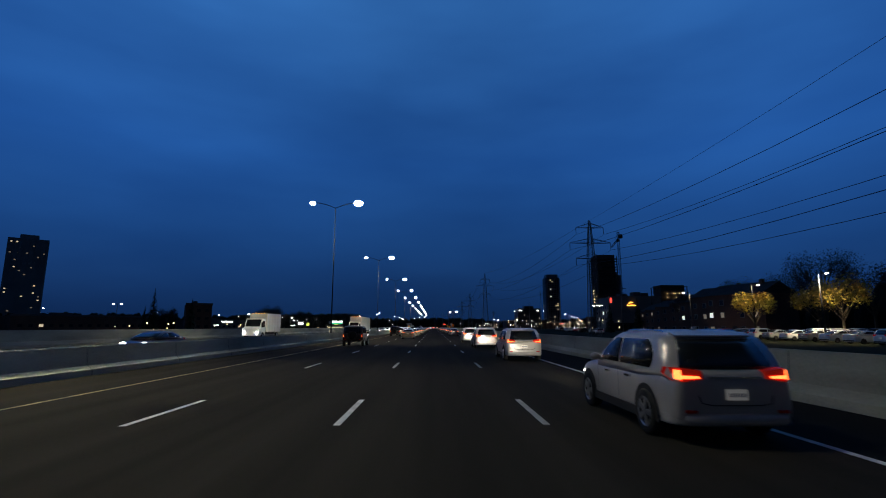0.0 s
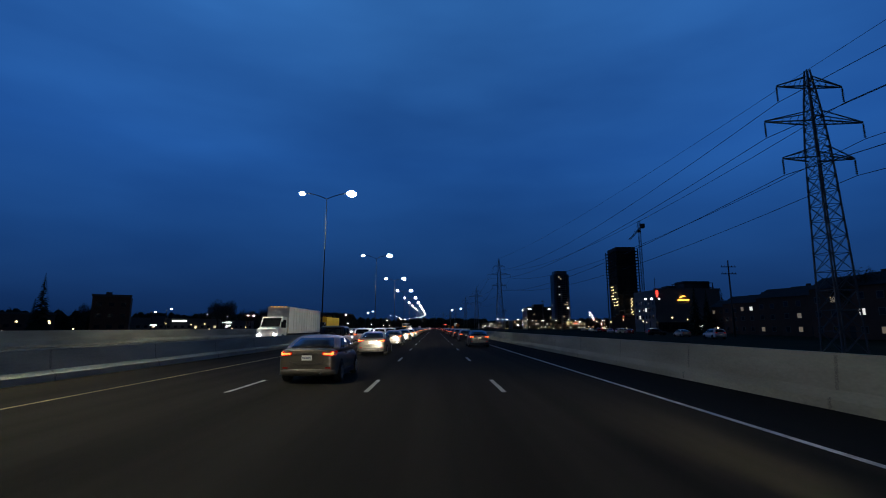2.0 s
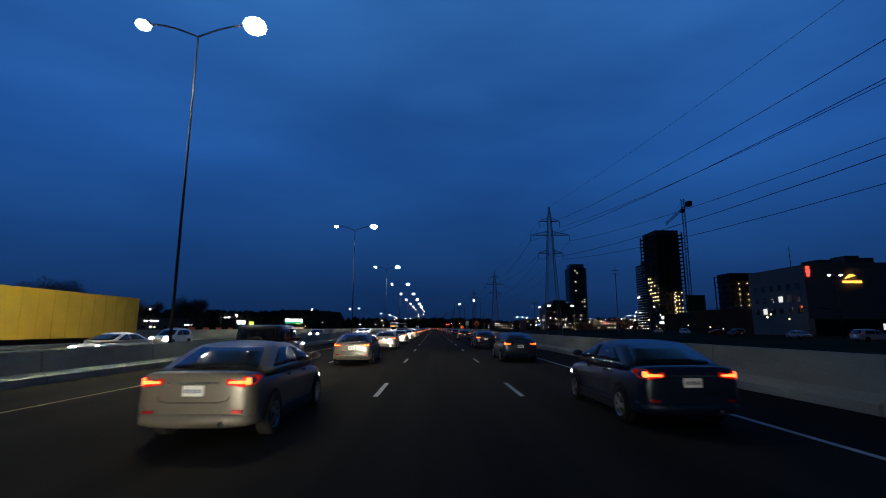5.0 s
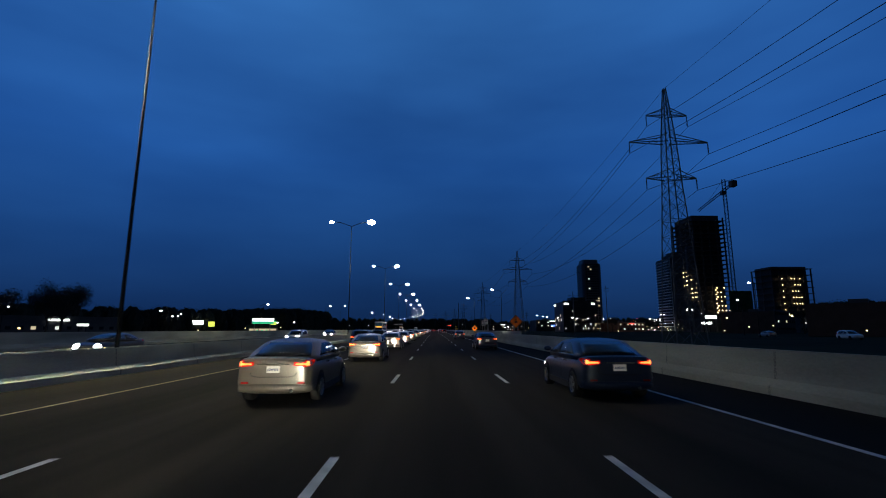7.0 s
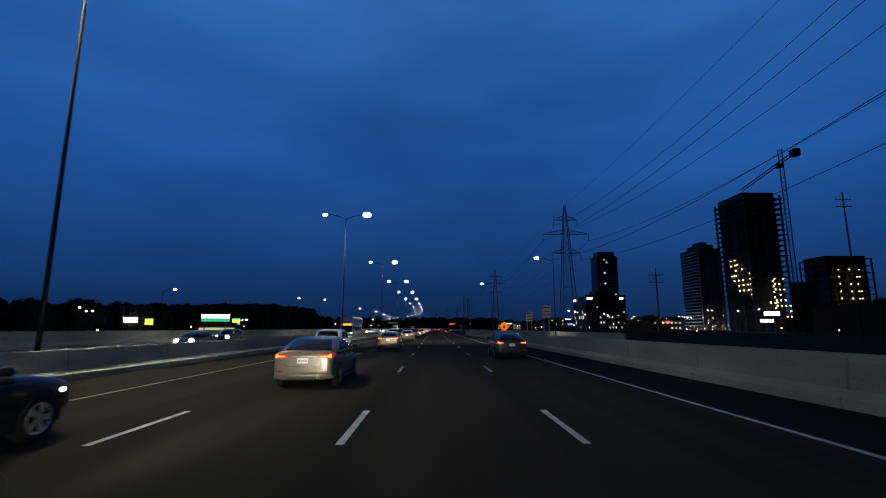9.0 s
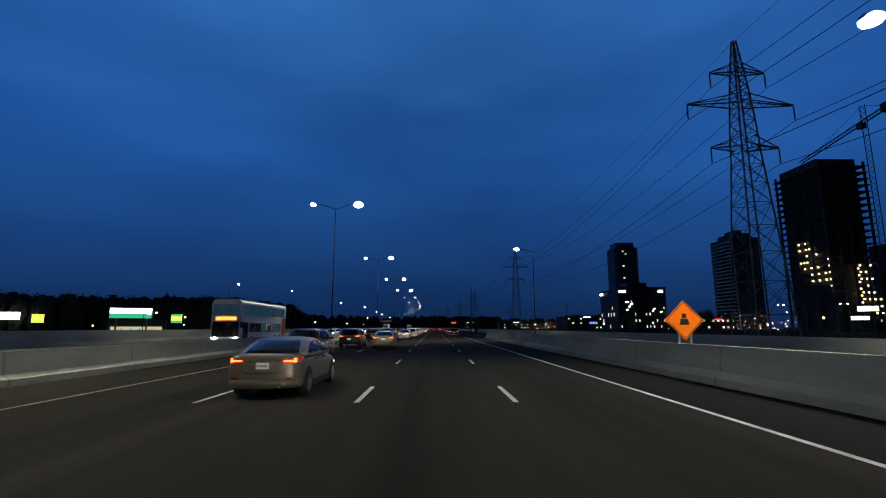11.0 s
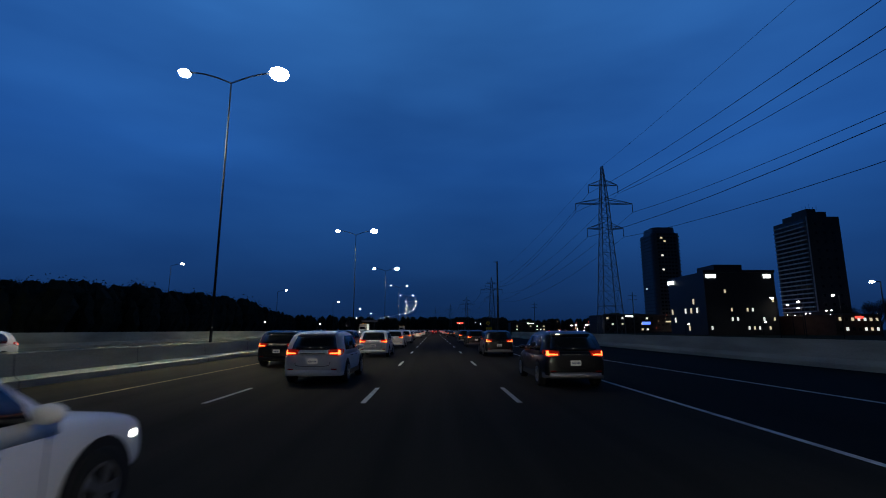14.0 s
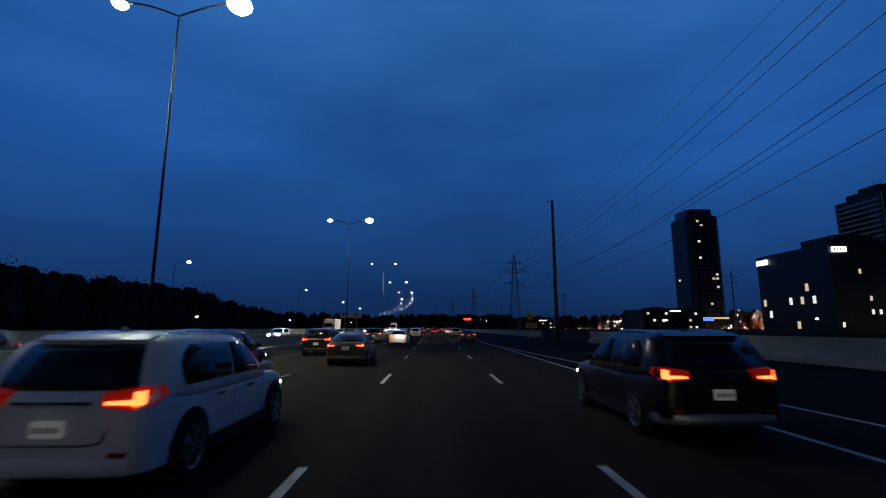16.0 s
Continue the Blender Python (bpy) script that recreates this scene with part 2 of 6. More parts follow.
def poly(bm, pts, depth=None):
    """A flat polygon, or a slab of it pushed by depth (a vector)."""
    a = [bm.verts.new(p) for p in pts]
    if depth is None:
        bm.faces.new(a)
        return bm
    b = [bm.verts.new(Vector(p) + Vector(depth)) for p in pts]
    bm.faces.new(a)
    bm.faces.new(b[::-1])
    for k in range(len(a)):
        bm.faces.new((a[k], b[k], b[(k + 1) % len(a)], a[(k + 1) % len(a)]))
    return bm


def mesh(name, bm, material, smooth=False):
    bmesh.ops.recalc_face_normals(bm, faces=bm.faces)
    me = bpy.data.meshes.new(name)
    bm.to_mesh(me)
    bm.free()
    me.materials.append(material)
    if smooth:
        for p in me.polygons:
            p.use_smooth = True
    return me


def part(name, bm, material, parent=None, label="", smooth=False, rounded=0):
    ob = new(name, mesh(name, bm, material, smooth))
    if rounded:
        ob.modifiers.new("round", "SUBSURF").levels = rounded
        ob.modifiers["round"].render_levels = rounded
    ob.parent = parent
    return tagged(ob, label)


def piece(name, me, parent, m):
    ob = new(name, me)
    ob.parent = parent
    ob.matrix_basis = m
    return ob


def thing(name, label, category, group="", at=None):
    ob = tagged(new(name), label, category, group)
    if at is not None:
        ob.matrix_basis = at
    return ob


B = bmesh.new


def bend(y):
    """How far the freeway has swung to its left at y."""
    d = max(0.0, y - 640)
    return -(min(d, 320) ** 2) / 3000 - max(0.0, d - 320) * 640 / 3000


# ---- ground, road, markings ----
def ground():
    bm = B()
    step = [-3000, -900, -500, -300, -200, -120, -80, -60, -45, -34.6, 31, 60, 90, 130, 200, 320, 600, 1000, 3000]
    along = [-400, -100, 0] + [50 * k for k in range(1, 30)] + [1700, 2200, 3000, 4500]
    rnd = random.Random(4)
    grid = [[bm.verts.new((x + (bend(y) if -100 < x < 100 else 0), y, -0.12 - (rnd.random() * 0.3 if abs(x) > 40 else 0))) for x in step] for y in along]
    for a, b in zip(grid, grid[1:]):
        for k in range(len(step) - 1):
            bm.faces.new((a[k], a[k + 1], b[k + 1], b[k]))
    tagged(part("ground", bm, M_GRASS), "dark grassy verge and lots beside the freeway", "ground", kind="structure")


ground()
LINES = (-9.1, -5.47, -1.72, 2.02, 5.75)
road_stations = [-80] + list(range(0, 700, 50)) + list(range(700, 1500, 20))
bm = B()
sweep(bm, [(-33.4, 0.0), (8.6, 0.0), (8.6, -0.5), (-33.4, -0.5)], [(bend(y), y, 0) for y in road_stations])
road = tagged(part("road", bm, M_ASPHALT), "dark worn asphalt freeway with painted lane lines", "road", kind="structure")


bm = B()
sweep(bm, [(5.84, 0.004), (8.6, 0.004), (8.6, -0.1), (5.84, -0.1)], [(bend(y), y, 0) for y in road_stations])
tagged(part("road_shoulder", bm, M_SHOULDER), "darker asphalt shoulder beside the edge line", "road", kind="structure")


def ramp_x(y):
    """Right edge of the ramp pavement that joins from behind the barrier."""
    return 18.4 if y < 510 else 18.4 - 5.2 * min(1.0, (y - 510) / 240.0)


bm = B()
ys = list(range(300, 781, 20))
rows = [[bm.verts.new(c) for c in ((8.62 + bend(y), y, 0.0), (ramp_x(y) + 0.3 + bend(y), y, 0.0), (ramp_x(y) + 0.3 + bend(y), y, -0.5), (8.62 + bend(y), y, -0.5))] for y in ys]
for a, b in zip(rows, rows[1:]):
    for k in range(4):
        bm.faces.new((a[k], a[(k + 1) % 4], b[(k + 1) % 4], b[k]))
tagged(part("ramp_pavement", bm, M_SHOULDER), "grey asphalt ramp pavement joining the freeway", "road", kind="structure")


def stripe(name, xf, y0, y1, w, material, label, step=20):
    bm = B()
    n = max(2, int((y1 - y0) / step))
    pts = [(xf(y0 + (y1 - y0) * k / n), y0 + (y1 - y0) * k / n) for k in range(n + 1)]
    rows = [[bm.verts.new((x + s * w / 2, y, 0.005)) for s in (-1, 1)] for x, y in pts]
    for a, b in zip(rows, rows[1:]):
        bm.faces.new((a[0], a[1], b[1], b[0]))
    return part(name, bm, material, road, label)


stripe("edge_line", lambda y: LINES[4] + bend(y), -60, 1400, 0.14, M_LINE, "solid white edge line")
stripe("edge_line", lambda y: LINES[0] + bend(y), -60, 1400, 0.09, M_YELLOW, "solid yellow edge line")
stripe("edge_line", lambda y: -16.0 + bend(y), -60, 1400, 0.09, M_YELLOW, "solid yellow edge line")
stripe("edge_line", lambda y: -31.2 + bend(y), -60, 1400, 0.15, M_LINE, "solid white edge line")
stripe("ramp_line", lambda y: 6.1 + max(0.0, (492 - y)) * 0.052, 345, 495, 0.17, M_LINE, "solid white line of the merging ramp", 10)
bm = B()
poly(bm, [(-0.065, -3.0, 0.005), (0.065, -3.0, 0.005), (0.065, 0, 0.005), (-0.065, 0, 0.005)])
dash = mesh("lane_dash", bm, M_LINE)
for x in LINES[1:4]:
    for k in range(-2, 92):
        piece("lane_dash", dash, road, pose(x + bend(12 * k), 12 * k, 0))
bm = B()
for x in (-19.8, -23.6, -27.4):
    for k in range(-2, 110):
        poly(bm, [(x + bend(12 * k) + a, 12 * k + b, 0.005) for a, b in ((-0.065, 0), (0.065, 0), (0.065, 3), (-0.065, 3))])
tagged(part("opposite_lane_dashes", bm, M_LINE, road, "broken white lane lines"), kind="stuff")


# ---- concrete barriers ----
def jersey(side, h=1.07):
    """Safety barrier profile; side = +1 has its sloped face to the right."""
    pts = [(0.0, 0.0), (0.0, h), (0.16, h), (0.22, h * 0.36), (0.42, 0.24), (0.42, 0.0)]
    return [(side * x, z - 0.02) for x, z in pts]


def barrier(name, side, xf, y0, y1, label, h=1.07, step=12):
    bm = B()
    n = int((y1 - y0) / step)
    sweep(bm, jersey(side, h), [(xf(y0 + (y1 - y0) * k / n), y0 + (y1 - y0) * k / n, 0) for k in range(n + 1)])
    ob = part(name, bm, M_CONCRETE)
    return tagged(ob, label, "barrier", kind="structure")


barrier("wall_median_near", 1, lambda y: -12.75 + bend(y), -70, 1380, "grey concrete median safety barrier with a sloped foot", 1.04)
barrier("wall_median_far", -1, lambda y: -13.65 + bend(y), -70, 1380, "grey concrete median safety barrier of the opposite lanes", 1.02)
barrier("wall_west", 1, lambda y: -34.4 + bend(y), -70, 1380, "grey concrete barrier along the opposite roadway", 1.5)
barrier("wall_east", -1, lambda y: 8.95, -70, 389, "stained beige concrete barrier along the shoulder", 1.2)
barrier("wall_ramp", -1, lambda y: ramp_x(y), 300, 506, "grey concrete barrier along the joining ramp", 1.3)
barrier("wall_east_far", -1, lambda y: ramp_x(y) + 1.5 + bend(y), 536, 1380, "grey concrete barrier beyond the ramp", 1.2)
bm = B()
for k in range(240):
    y = -66 + 6.0 * k
    for x, s in ((-12.75, 1), (8.95, -1)):
        if s > 0 or y < 386:
            w = [(x + bend(y) + s * a, z) for a, z in ((0.163, 0.98 if s > 0 else 1.13), (0.224, 0.38), (0.424, 0.22), (0.424, 0.0))]
            for (xa, za), (xb, zb) in zip(w, w[1:]):
                poly(bm, [(xa + s * 0.004, y, za), (xa + s * 0.004, y + 0.03, za), (xb + s * 0.004, y + 0.03, zb), (xb + s * 0.004, y, zb)])
tagged(part("barrier_joints", bm, M_TRIM), "dark narrow joints between barrier sections", "barrier joint", kind="structure")


# ---- street lamps on the median ----
LAMP_Y = [-91, -40, 11, 62.3, 113, 164.5, 217, 269.5, 321.5, 372, 422, 472, 522] + [573 + 51 * k for k in range(12)]
LAMP_H = 18.2


def street_lamp(big, small, glow):
    lamp = thing("street_lamp", "tall galvanised steel twin-arm street lamp, lit white, on the median", "street lamp", "median lamps")
    bm = B()
    rod(bm, (0, 0, 0), (0, 0, LAMP_H - 0.7), 0.088, 0.045, 10)
    part("pole", bm, M_POLE, lamp, smooth=True)
    bm = B()
    box(bm, -0.3, -0.3, 0, 0.3, 0.3, 0.9, 0.06)
    part("base", bm, M_CONCRETE, lamp, "concrete footing")
    for s in (-1, 1):
        bm = B()
        pts = [(s * 2.7 * k / 6, 0, LAMP_H - 0.75 + 0.72 * math.sin(k / 6 * math.pi / 2)) for k in range(7)]
        tube(bm, pts, 0.05, 7)
        part("arm", bm, M_POLE, lamp, smooth=True)
        bm = B()
        box(bm, s * 3.05 - 0.42, -0.2, LAMP_H - 0.06, s * 3.05 + 0.42, 0.2, LAMP_H + 0.12, 0.05)
        head = part("luminaire", bm, M_STEEL, lamp)
        # lens ball oversized to stand for glare, more so on the right arm
        bm = B()
        bmesh.ops.create_uvsphere(bm, u_segments=16, v_segments=8, radius=1.0, matrix=pose(s * 3.05, 0, LAMP_H - 0.08) @ Matrix.Diagonal((big, big, big * 0.65, 1) if s > 0 else (small, small, small * 0.65, 1)))
        part("lens", bm, glow, head, "oversized glowing white lens ball", smooth=True)
    return lamp


first = street_lamp(0.62, 0.38, M_LED)
later = street_lamp(0.27, 0.22, M_LED_FAR)
for k, y in enumerate(LAMP_Y):
    m = pose(-13.2 + bend(y), y, 0)
    if k == 0:
        first.matrix_basis = m
    elif y == 573:
        later.matrix_basis = m
    else:
        copy_thing(first if y < 573 else later, m)
for y in LAMP_Y[:15]:
    for s in (-1, 1):
        d = bpy.data.lights.new("street_light", "SPOT")
        d.energy, d.color, d.spot_size, d.spot_blend, d.shadow_soft_size = 15000, (1.0, 0.94, 0.68), radians(120), 0.85, 0.3
        new("street_light", d).matrix_basis = pose(-13.2 + s * 3.05 + bend(y), y, LAMP_H - 0.35)


def side_lamp(x, y, h, reach, label, glow=M_LED_FAR, size=0.34, watts=0):
    lamp = thing("street_lamp", label, "street lamp", "roadside lamps", pose(x, y, -0.15))
    bm = B()
    rod(bm, (0, 0, 0), (0, 0, h - 0.5), 0.085, 0.05, 8)
    part("pole", bm, M_POLE, lamp, smooth=True)
    bm = B()
    pts = [(reach * k / 5, 0, h - 0.55 + 0.5 * math.sin(k / 5 * math.pi / 2)) for k in range(6)]
    tube(bm, pts, 0.045, 6)
    part("arm", bm, M_POLE, lamp, smooth=True)
    bm = B()
    e = reach + math.copysign(0.3, reach)
    box(bm, e - 0.36, -0.17, h - 0.06, e + 0.36, 0.17, h + 0.1, 0.04)
    head = part("luminaire", bm, M_STEEL, lamp)
    # lens ball oversized here too, deeper than the housing
    bm = B()
    bmesh.ops.create_uvsphere(bm, u_segments=14, v_segments=7, radius=1.0, matrix=pose(e, 0, h - 0.08) @ Matrix.Diagonal((size, size, size * 0.6, 1)))
    part("lens", bm, glow, head, "oversized glowing white lens ball", smooth=True)
    if watts:
        d = bpy.data.lights.new("street_light", "SPOT")
        d.energy, d.color, d.spot_size, d.spot_blend, d.shadow_soft_size = watts, (1.0, 0.94, 0.80), radians(112), 0.7, 0.3
        new("street_light", d).matrix_basis = pose(x + e, y, h - 0.55, 0, 26, 0)
    return lamp


side_lamp(17.6, 324, 12.4, -2.2, "galvanised steel roadside lamp, lit white, behind the barrier", M_LED, 0.36, 9000)
side_lamp(15.2, 381, 13.8, -2.2, "galvanised steel roadside lamp, lit white, behind the barrier", M_LED, 0.4, 10500)
for x, y, h in ((-57, 354, 10), (-54.5, 437, 13.4), (-59, 500, 16.5), (-46, 534, 13.4), (-46, 612, 14.5), (-48, 690, 14.5), (-52, 770, 14.5), (-85, 905, 14)):
    side_lamp(x, y, h, 2.2, "steel street lamp, lit white, beyond the opposite roadway", M_LED_FAR, 0.4)


# ---- lattice pylons and their wires ----
def lattice(name, label, at, h, w0, w1, arms, group="pylons"):
    """arms: (height, half width)."""
    py = thing(name, label, "pylon", group, at)

    def half(z):
        k = z / h
        return w0 + (w1 - w0) * (k / 0.62) if k < 0.62 else w1 + (0.12 - w1) * ((k - 0.62) / 0.38) ** 1.5
    for sx in (-1, 1):
        for sy in (-1, 1):
            bm = B()
            zs = [h * k / 10 for k in range(11)]
            tube(bm, [(sx * half(a), sy * half(a), a) for a in zs], 0.07)
            part("leg", bm, M_LATTICE, py)
    bm = B()
    z = 0.0
    while z < h * 0.96:
        dz = max(0.9, half(z) * 1.7)
        z1 = min(z + dz, h * 0.97)
        a, b = half(z), half(z1)
        for (p, q) in (((-1, -1), (1, -1)), ((1, -1), (1, 1)), ((1, 1), (-1, 1)), ((-1, 1), (-1, -1))):
            rod(bm, (p[0] * a, p[1] * a, z), (q[0] * b, q[1] * b, z1), 0.03, 0.03, 3)
            rod(bm, (q[0] * a, q[1] * a, z), (p[0] * b, p[1] * b, z1), 0.03, 0.03, 3)
            rod(bm, (p[0] * b, p[1] * b, z1), (q[0] * b, q[1] * b, z1), 0.03, 0.03, 3)
        z = z1
    part("bracing", bm, M_LATTICE, py)
    for z, a in arms:
        bm = B()
        for s in (-1, 1):
            c = half(z)
            for sy in (-1, 1):
                rod(bm, (s * c * 0.6, sy * c, z), (s * a, 0, z), 0.07, 0.05, 4)
                rod(bm, (s * c * 0.6, sy * half(z + 0.9), z + 0.9), (s * a, 0, z + 0.08), 0.05, 0.05, 4)
            for k in range(1, 5):
                q = c + (a - c) * k / 5
                g = c * (1 - k / 5)
                rod(bm, (s * q, g, z), (s * q, -g, z), 0.03, 0.03, 3)
                rod(bm, (s * q, g, z), (s * (q - 0.3), g * 0.9, z + 0.9 * (1 - k / 5)), 0.03, 0.03, 3)
        part("crossarm", bm, M_LATTICE, py)
        for s in (-1, 1):
            bm = B()
            drops = [(0.06, 0.03)] + [(0.12 + k * 0.17 + d, r) for k in range(7) for d, r in ((0.0, 0.035), (0.02, 0.085), (0.09, 0.06), (0.12, 0.035))]
            tube(bm, [(s * a, 0, z - d) for d, r in drops], [r for d, r in drops], 7)
            part("insulator", bm, M_TRIM, py, "string of dark insulator discs")
    return py


PYLONS = [(29.5, -62, 22.5, 1), (30.5, 91, 22.6, 1), (26.8, 249, 30.0, 0), (26.2, 347, 26.6, 0), (27.3, 467, 28.2, 0), (24.0, 591, 23.6, 0), (22.0, 716, 24.0, 0), (16.0, 860, 27.0, 0), (2.0, 1010, 30.0, 0)]


def pylon_arms(h, slim):
    if slim:
        return ((h * 0.935, 2.7), (h * 0.80, 4.0), (h * 0.665, 2.9))
    return ((h * 0.885, 2.4), (h * 0.775, 4.6), (h * 0.63, 2.9))


for x, y, h, slim in PYLONS:
    lattice("pylon", "grey steel lattice power pylon with three crossarms", pose(x, y, -0.15), h, 0.95 if slim else 1.7, 0.62 if slim else 0.75, pylon_arms(h, slim))


def wire(points, name, label, r=0.028):
    bm = B()
    line = []
    for (a, b, sag) in points:
        a, b = Vector(a), Vector(b)
        n = 14
        line += [a.lerp(b, k / n) - Vector((0, 0, sag * 4 * (k / n) * (1 - k / n))) for k in range(n)]
    tube(bm, line + [Vector(points[-1][1])], r)
    return tagged(part(name, bm, M_WIRE), label, "power line", "power lines")


for level in range(3):
    for s in (-1, 1):
        spans = []
        for (xa, ya, ha, sa), (xb, yb, hb, sb) in zip(PYLONS, PYLONS[1:]):
            za, wa = pylon_arms(ha, sa)[level]
            zb, wb = pylon_arms(hb, sb)[level]
            spans.append(((xa + s * wa, ya, za - 1.5), (xb + s * wb, yb, zb - 1.5), 2.2 + (yb - ya) / 100))
        wire(spans, "power_line", "thin dark power cable hung between the pylons")
wire([((xa, ya, ha - 0.15), (xb, yb, hb - 0.15), 1.6) for (xa, ya, ha, sa), (xb, yb, hb, sb) in zip(PYLONS, PYLONS[1:])], "power_line", "thin dark earth wire over the pylon tops", 0.02)


def utility_pole(x, y, h, arm, label, r=0.2):
    p = thing("utility_pole", label, "utility pole", "utility poles", pose(x, y, -0.15))
    bm = B()
    rod(bm, (0, 0, 0), (0, 0, h), r, r * 0.6, 10)
    part("pole", bm, M_LATTICE, p, smooth=True)
    for z in arm:
        bm = B()
        box(bm, -1.5, -0.07, z, 1.5, 0.07, z + 0.14)
        for q in (-1.35, -0.7, 0.7, 1.35):
            rod(bm, (q, 0, z + 0.14), (q, 0, z + 0.42), 0.05, 0.035, 6)
        part("crossarm", bm, M_LATTICE, p)
    return p


utility_pole(15.9, 512, 18.9, (), "tall bare tapered steel pole beside the ramp", 0.3)
bm = B()
rod(bm, (15.9, 512, 18.5), (15.1, 512, 18.7), 0.06)
tagged(part("pole_bracket", bm, M_LATTICE), "short steel bracket at the top of a tall pole", "bracket")
for x, y, h in ((59, 149, 15.2), (43, 345, 13.5), (76, 338, 27.0), (88, 440, 24), (70, 560, 15), (52, 640, 16), (44, 760, 17)):
    utility_pole(x, y, h, (h - 1.4, h - 2.8), "dark utility pole with two crossarms")


# ---- signs ----
def diamond_sign(x, y, z, side, material, label, text_bar=True):
    sg = thing("road_sign", label, "road sign", "roadside signs", pose(x, y, 0))
    d = side / math.sqrt(2)
    bm = B()
    poly(bm, [(0, 0, z - d), (d, 0, z), (0, 0, z + d), (-d, 0, z)], (0, 0.03, 0))
    panel = part("panel", bm, material, sg)
    e = d * 0.94
    bm = B()
    outer = [(0, z - e), (e, z), (0, z + e), (-e, z)]
    e *= 0.95
    inner = [(0, z - e), (e, z), (0, z + e), (-e, z)]
    for k in range(4):
        a, b, c, g = outer[k], outer[(k + 1) % 4], inner[(k + 1) % 4], inner[k]
        poly(bm, [(p[0], -0.004, p[1]) for p in (a, b, c, g)])
    part("border", bm, M_BLACKPAINT, panel)
    bm = B()
    poly(bm, [(-0.22, -0.004, z - 0.2), (0.22, -0.004, z - 0.2), (0.16, -0.004, z + 0.05), (-0.16, -0.004, z + 0.05)])
    poly(bm, [(-0.09, -0.004, z + 0.1), (0.09, -0.004, z + 0.1), (0.09, -0.004, z + 0.28), (-0.09, -0.004, z + 0.28)])
    part("symbol", bm, M_BLACKPAINT, panel)
    bm = B()
    for s in (-0.25, 0.25):
        box(bm, s - 0.04, 0.03, 0, s + 0.04, 0.11, z + d * 0.6)
    part("post", bm, M_STEEL, sg)
    return sg


diamond_sign(10.3, 259.5, 2.75, 1.2, M_ORANGE, "orange diamond construction warning sign behind the barrier")
diamond_sign(10.9, 330, 2.05, 1.2, M_ORANGE, "orange diamond construction warning sign behind the barrier")
diamond_sign(14.6, 523, 3.5, 0.95, M_YSIGN, "yellow diamond warning sign beside the ramp")


def board(name, x, y, z, w, h, material, label, bars, ink=M_BLACKPAINT, face=0):
    sg = thing(name, label, "road sign", "roadside signs", pose(x, y, 0, 0, 0, face))
    bm = B()
    box(bm, -w / 2, 0, z - h / 2, w / 2, 0.04, z + h / 2)
    panel = part("panel", bm, material, sg)
    for k in range(bars):
        bm = B()
        zz = z + h / 2 - h * (k + 0.65) / (bars + 0.3)
        ww = w * (0.40 if k % 2 == 0 else 0.30)
        poly(bm, [(-ww, -0.005, zz - h * 0.05 / bars), (ww, -0.005, zz - h * 0.05 / bars), (ww, -0.005, zz + h * 0.15 / bars), (-ww, -0.005, zz + h * 0.15 / bars)])
        part("text_bar", bm, ink, panel)
    bm = B()
    for s in (-1, 1):
        box(bm, s * w * 0.3 - 0.05, 0.04, -0.1, s * w * 0.3 + 0.05, 0.14, z + h * 0.4)
    part("post", bm, M_STEEL, sg)
    return sg


board("road_sign", 14.9, 523.4, 2.05, 1.7, 0.75, M_YSIGN, "yellow rectangular advisory board under the diamond sign", 2)
board("road_sign", 11.6, 313, 3.2, 0.9, 1.2, M_WSIGN, "white rectangular traffic sign behind the barrier", 3)
board("road_sign", 10.9, 301, 3.4, 0.9, 1.2, M_WSIGN, "white rectangular traffic sign behind the barrier", 3)
board("road_sign", -33, 640, 6.2, 8.0, 1.1, M_ALU, "long grey sign panel seen from behind over the opposite lanes", 1, M_STEEL)
board("road_sign", 14.6, 660, 5.4, 3.2, 0.9, M_SIGNRED, "lit red message sign beside the road", 1, M_TRIM)


# ---- buildings ----
def quad_mesh(name, w, h, material, d=0.12):
    bm = B()
    box(bm, -w / 2, -d, -h / 2, w / 2, 0, h / 2)
    return mesh(name, bm, material)


def windows(parent, name, rows, w, h, x0, x1, y, n, lit, rnd, side="south", kinds=(M_LITWARM, M_LITCOOL), dark=M_DARKGLASS, sparse=False):
    """A grid of panes on one face; lit(row, column) is the chance that a lamp burns behind."""
    meshes = [quad_mesh(name, w, h, m, 0.10) for m in (dark, *kinds)]
    for r, z in enumerate(rows):
        for k in range(n):
            u = x0 + (x1 - x0) * (k + 0.5) / n
            me = meshes[1 + rnd.randrange(len(kinds))] if rnd.random() < lit(r, k) else meshes[0]
            if sparse and me is meshes[0]:
                continue
            piece(name, me, parent, pose(u, y, z) if side == "south" else pose(y, u, z, 0, 0, -90))


def roof_box(parent, name, x0, y0, x1, y1, z0, z1, material):
    bm = B()
    box(bm, x0, y0, z0, x1, y1, z1)
    return part(name, bm, material, parent)


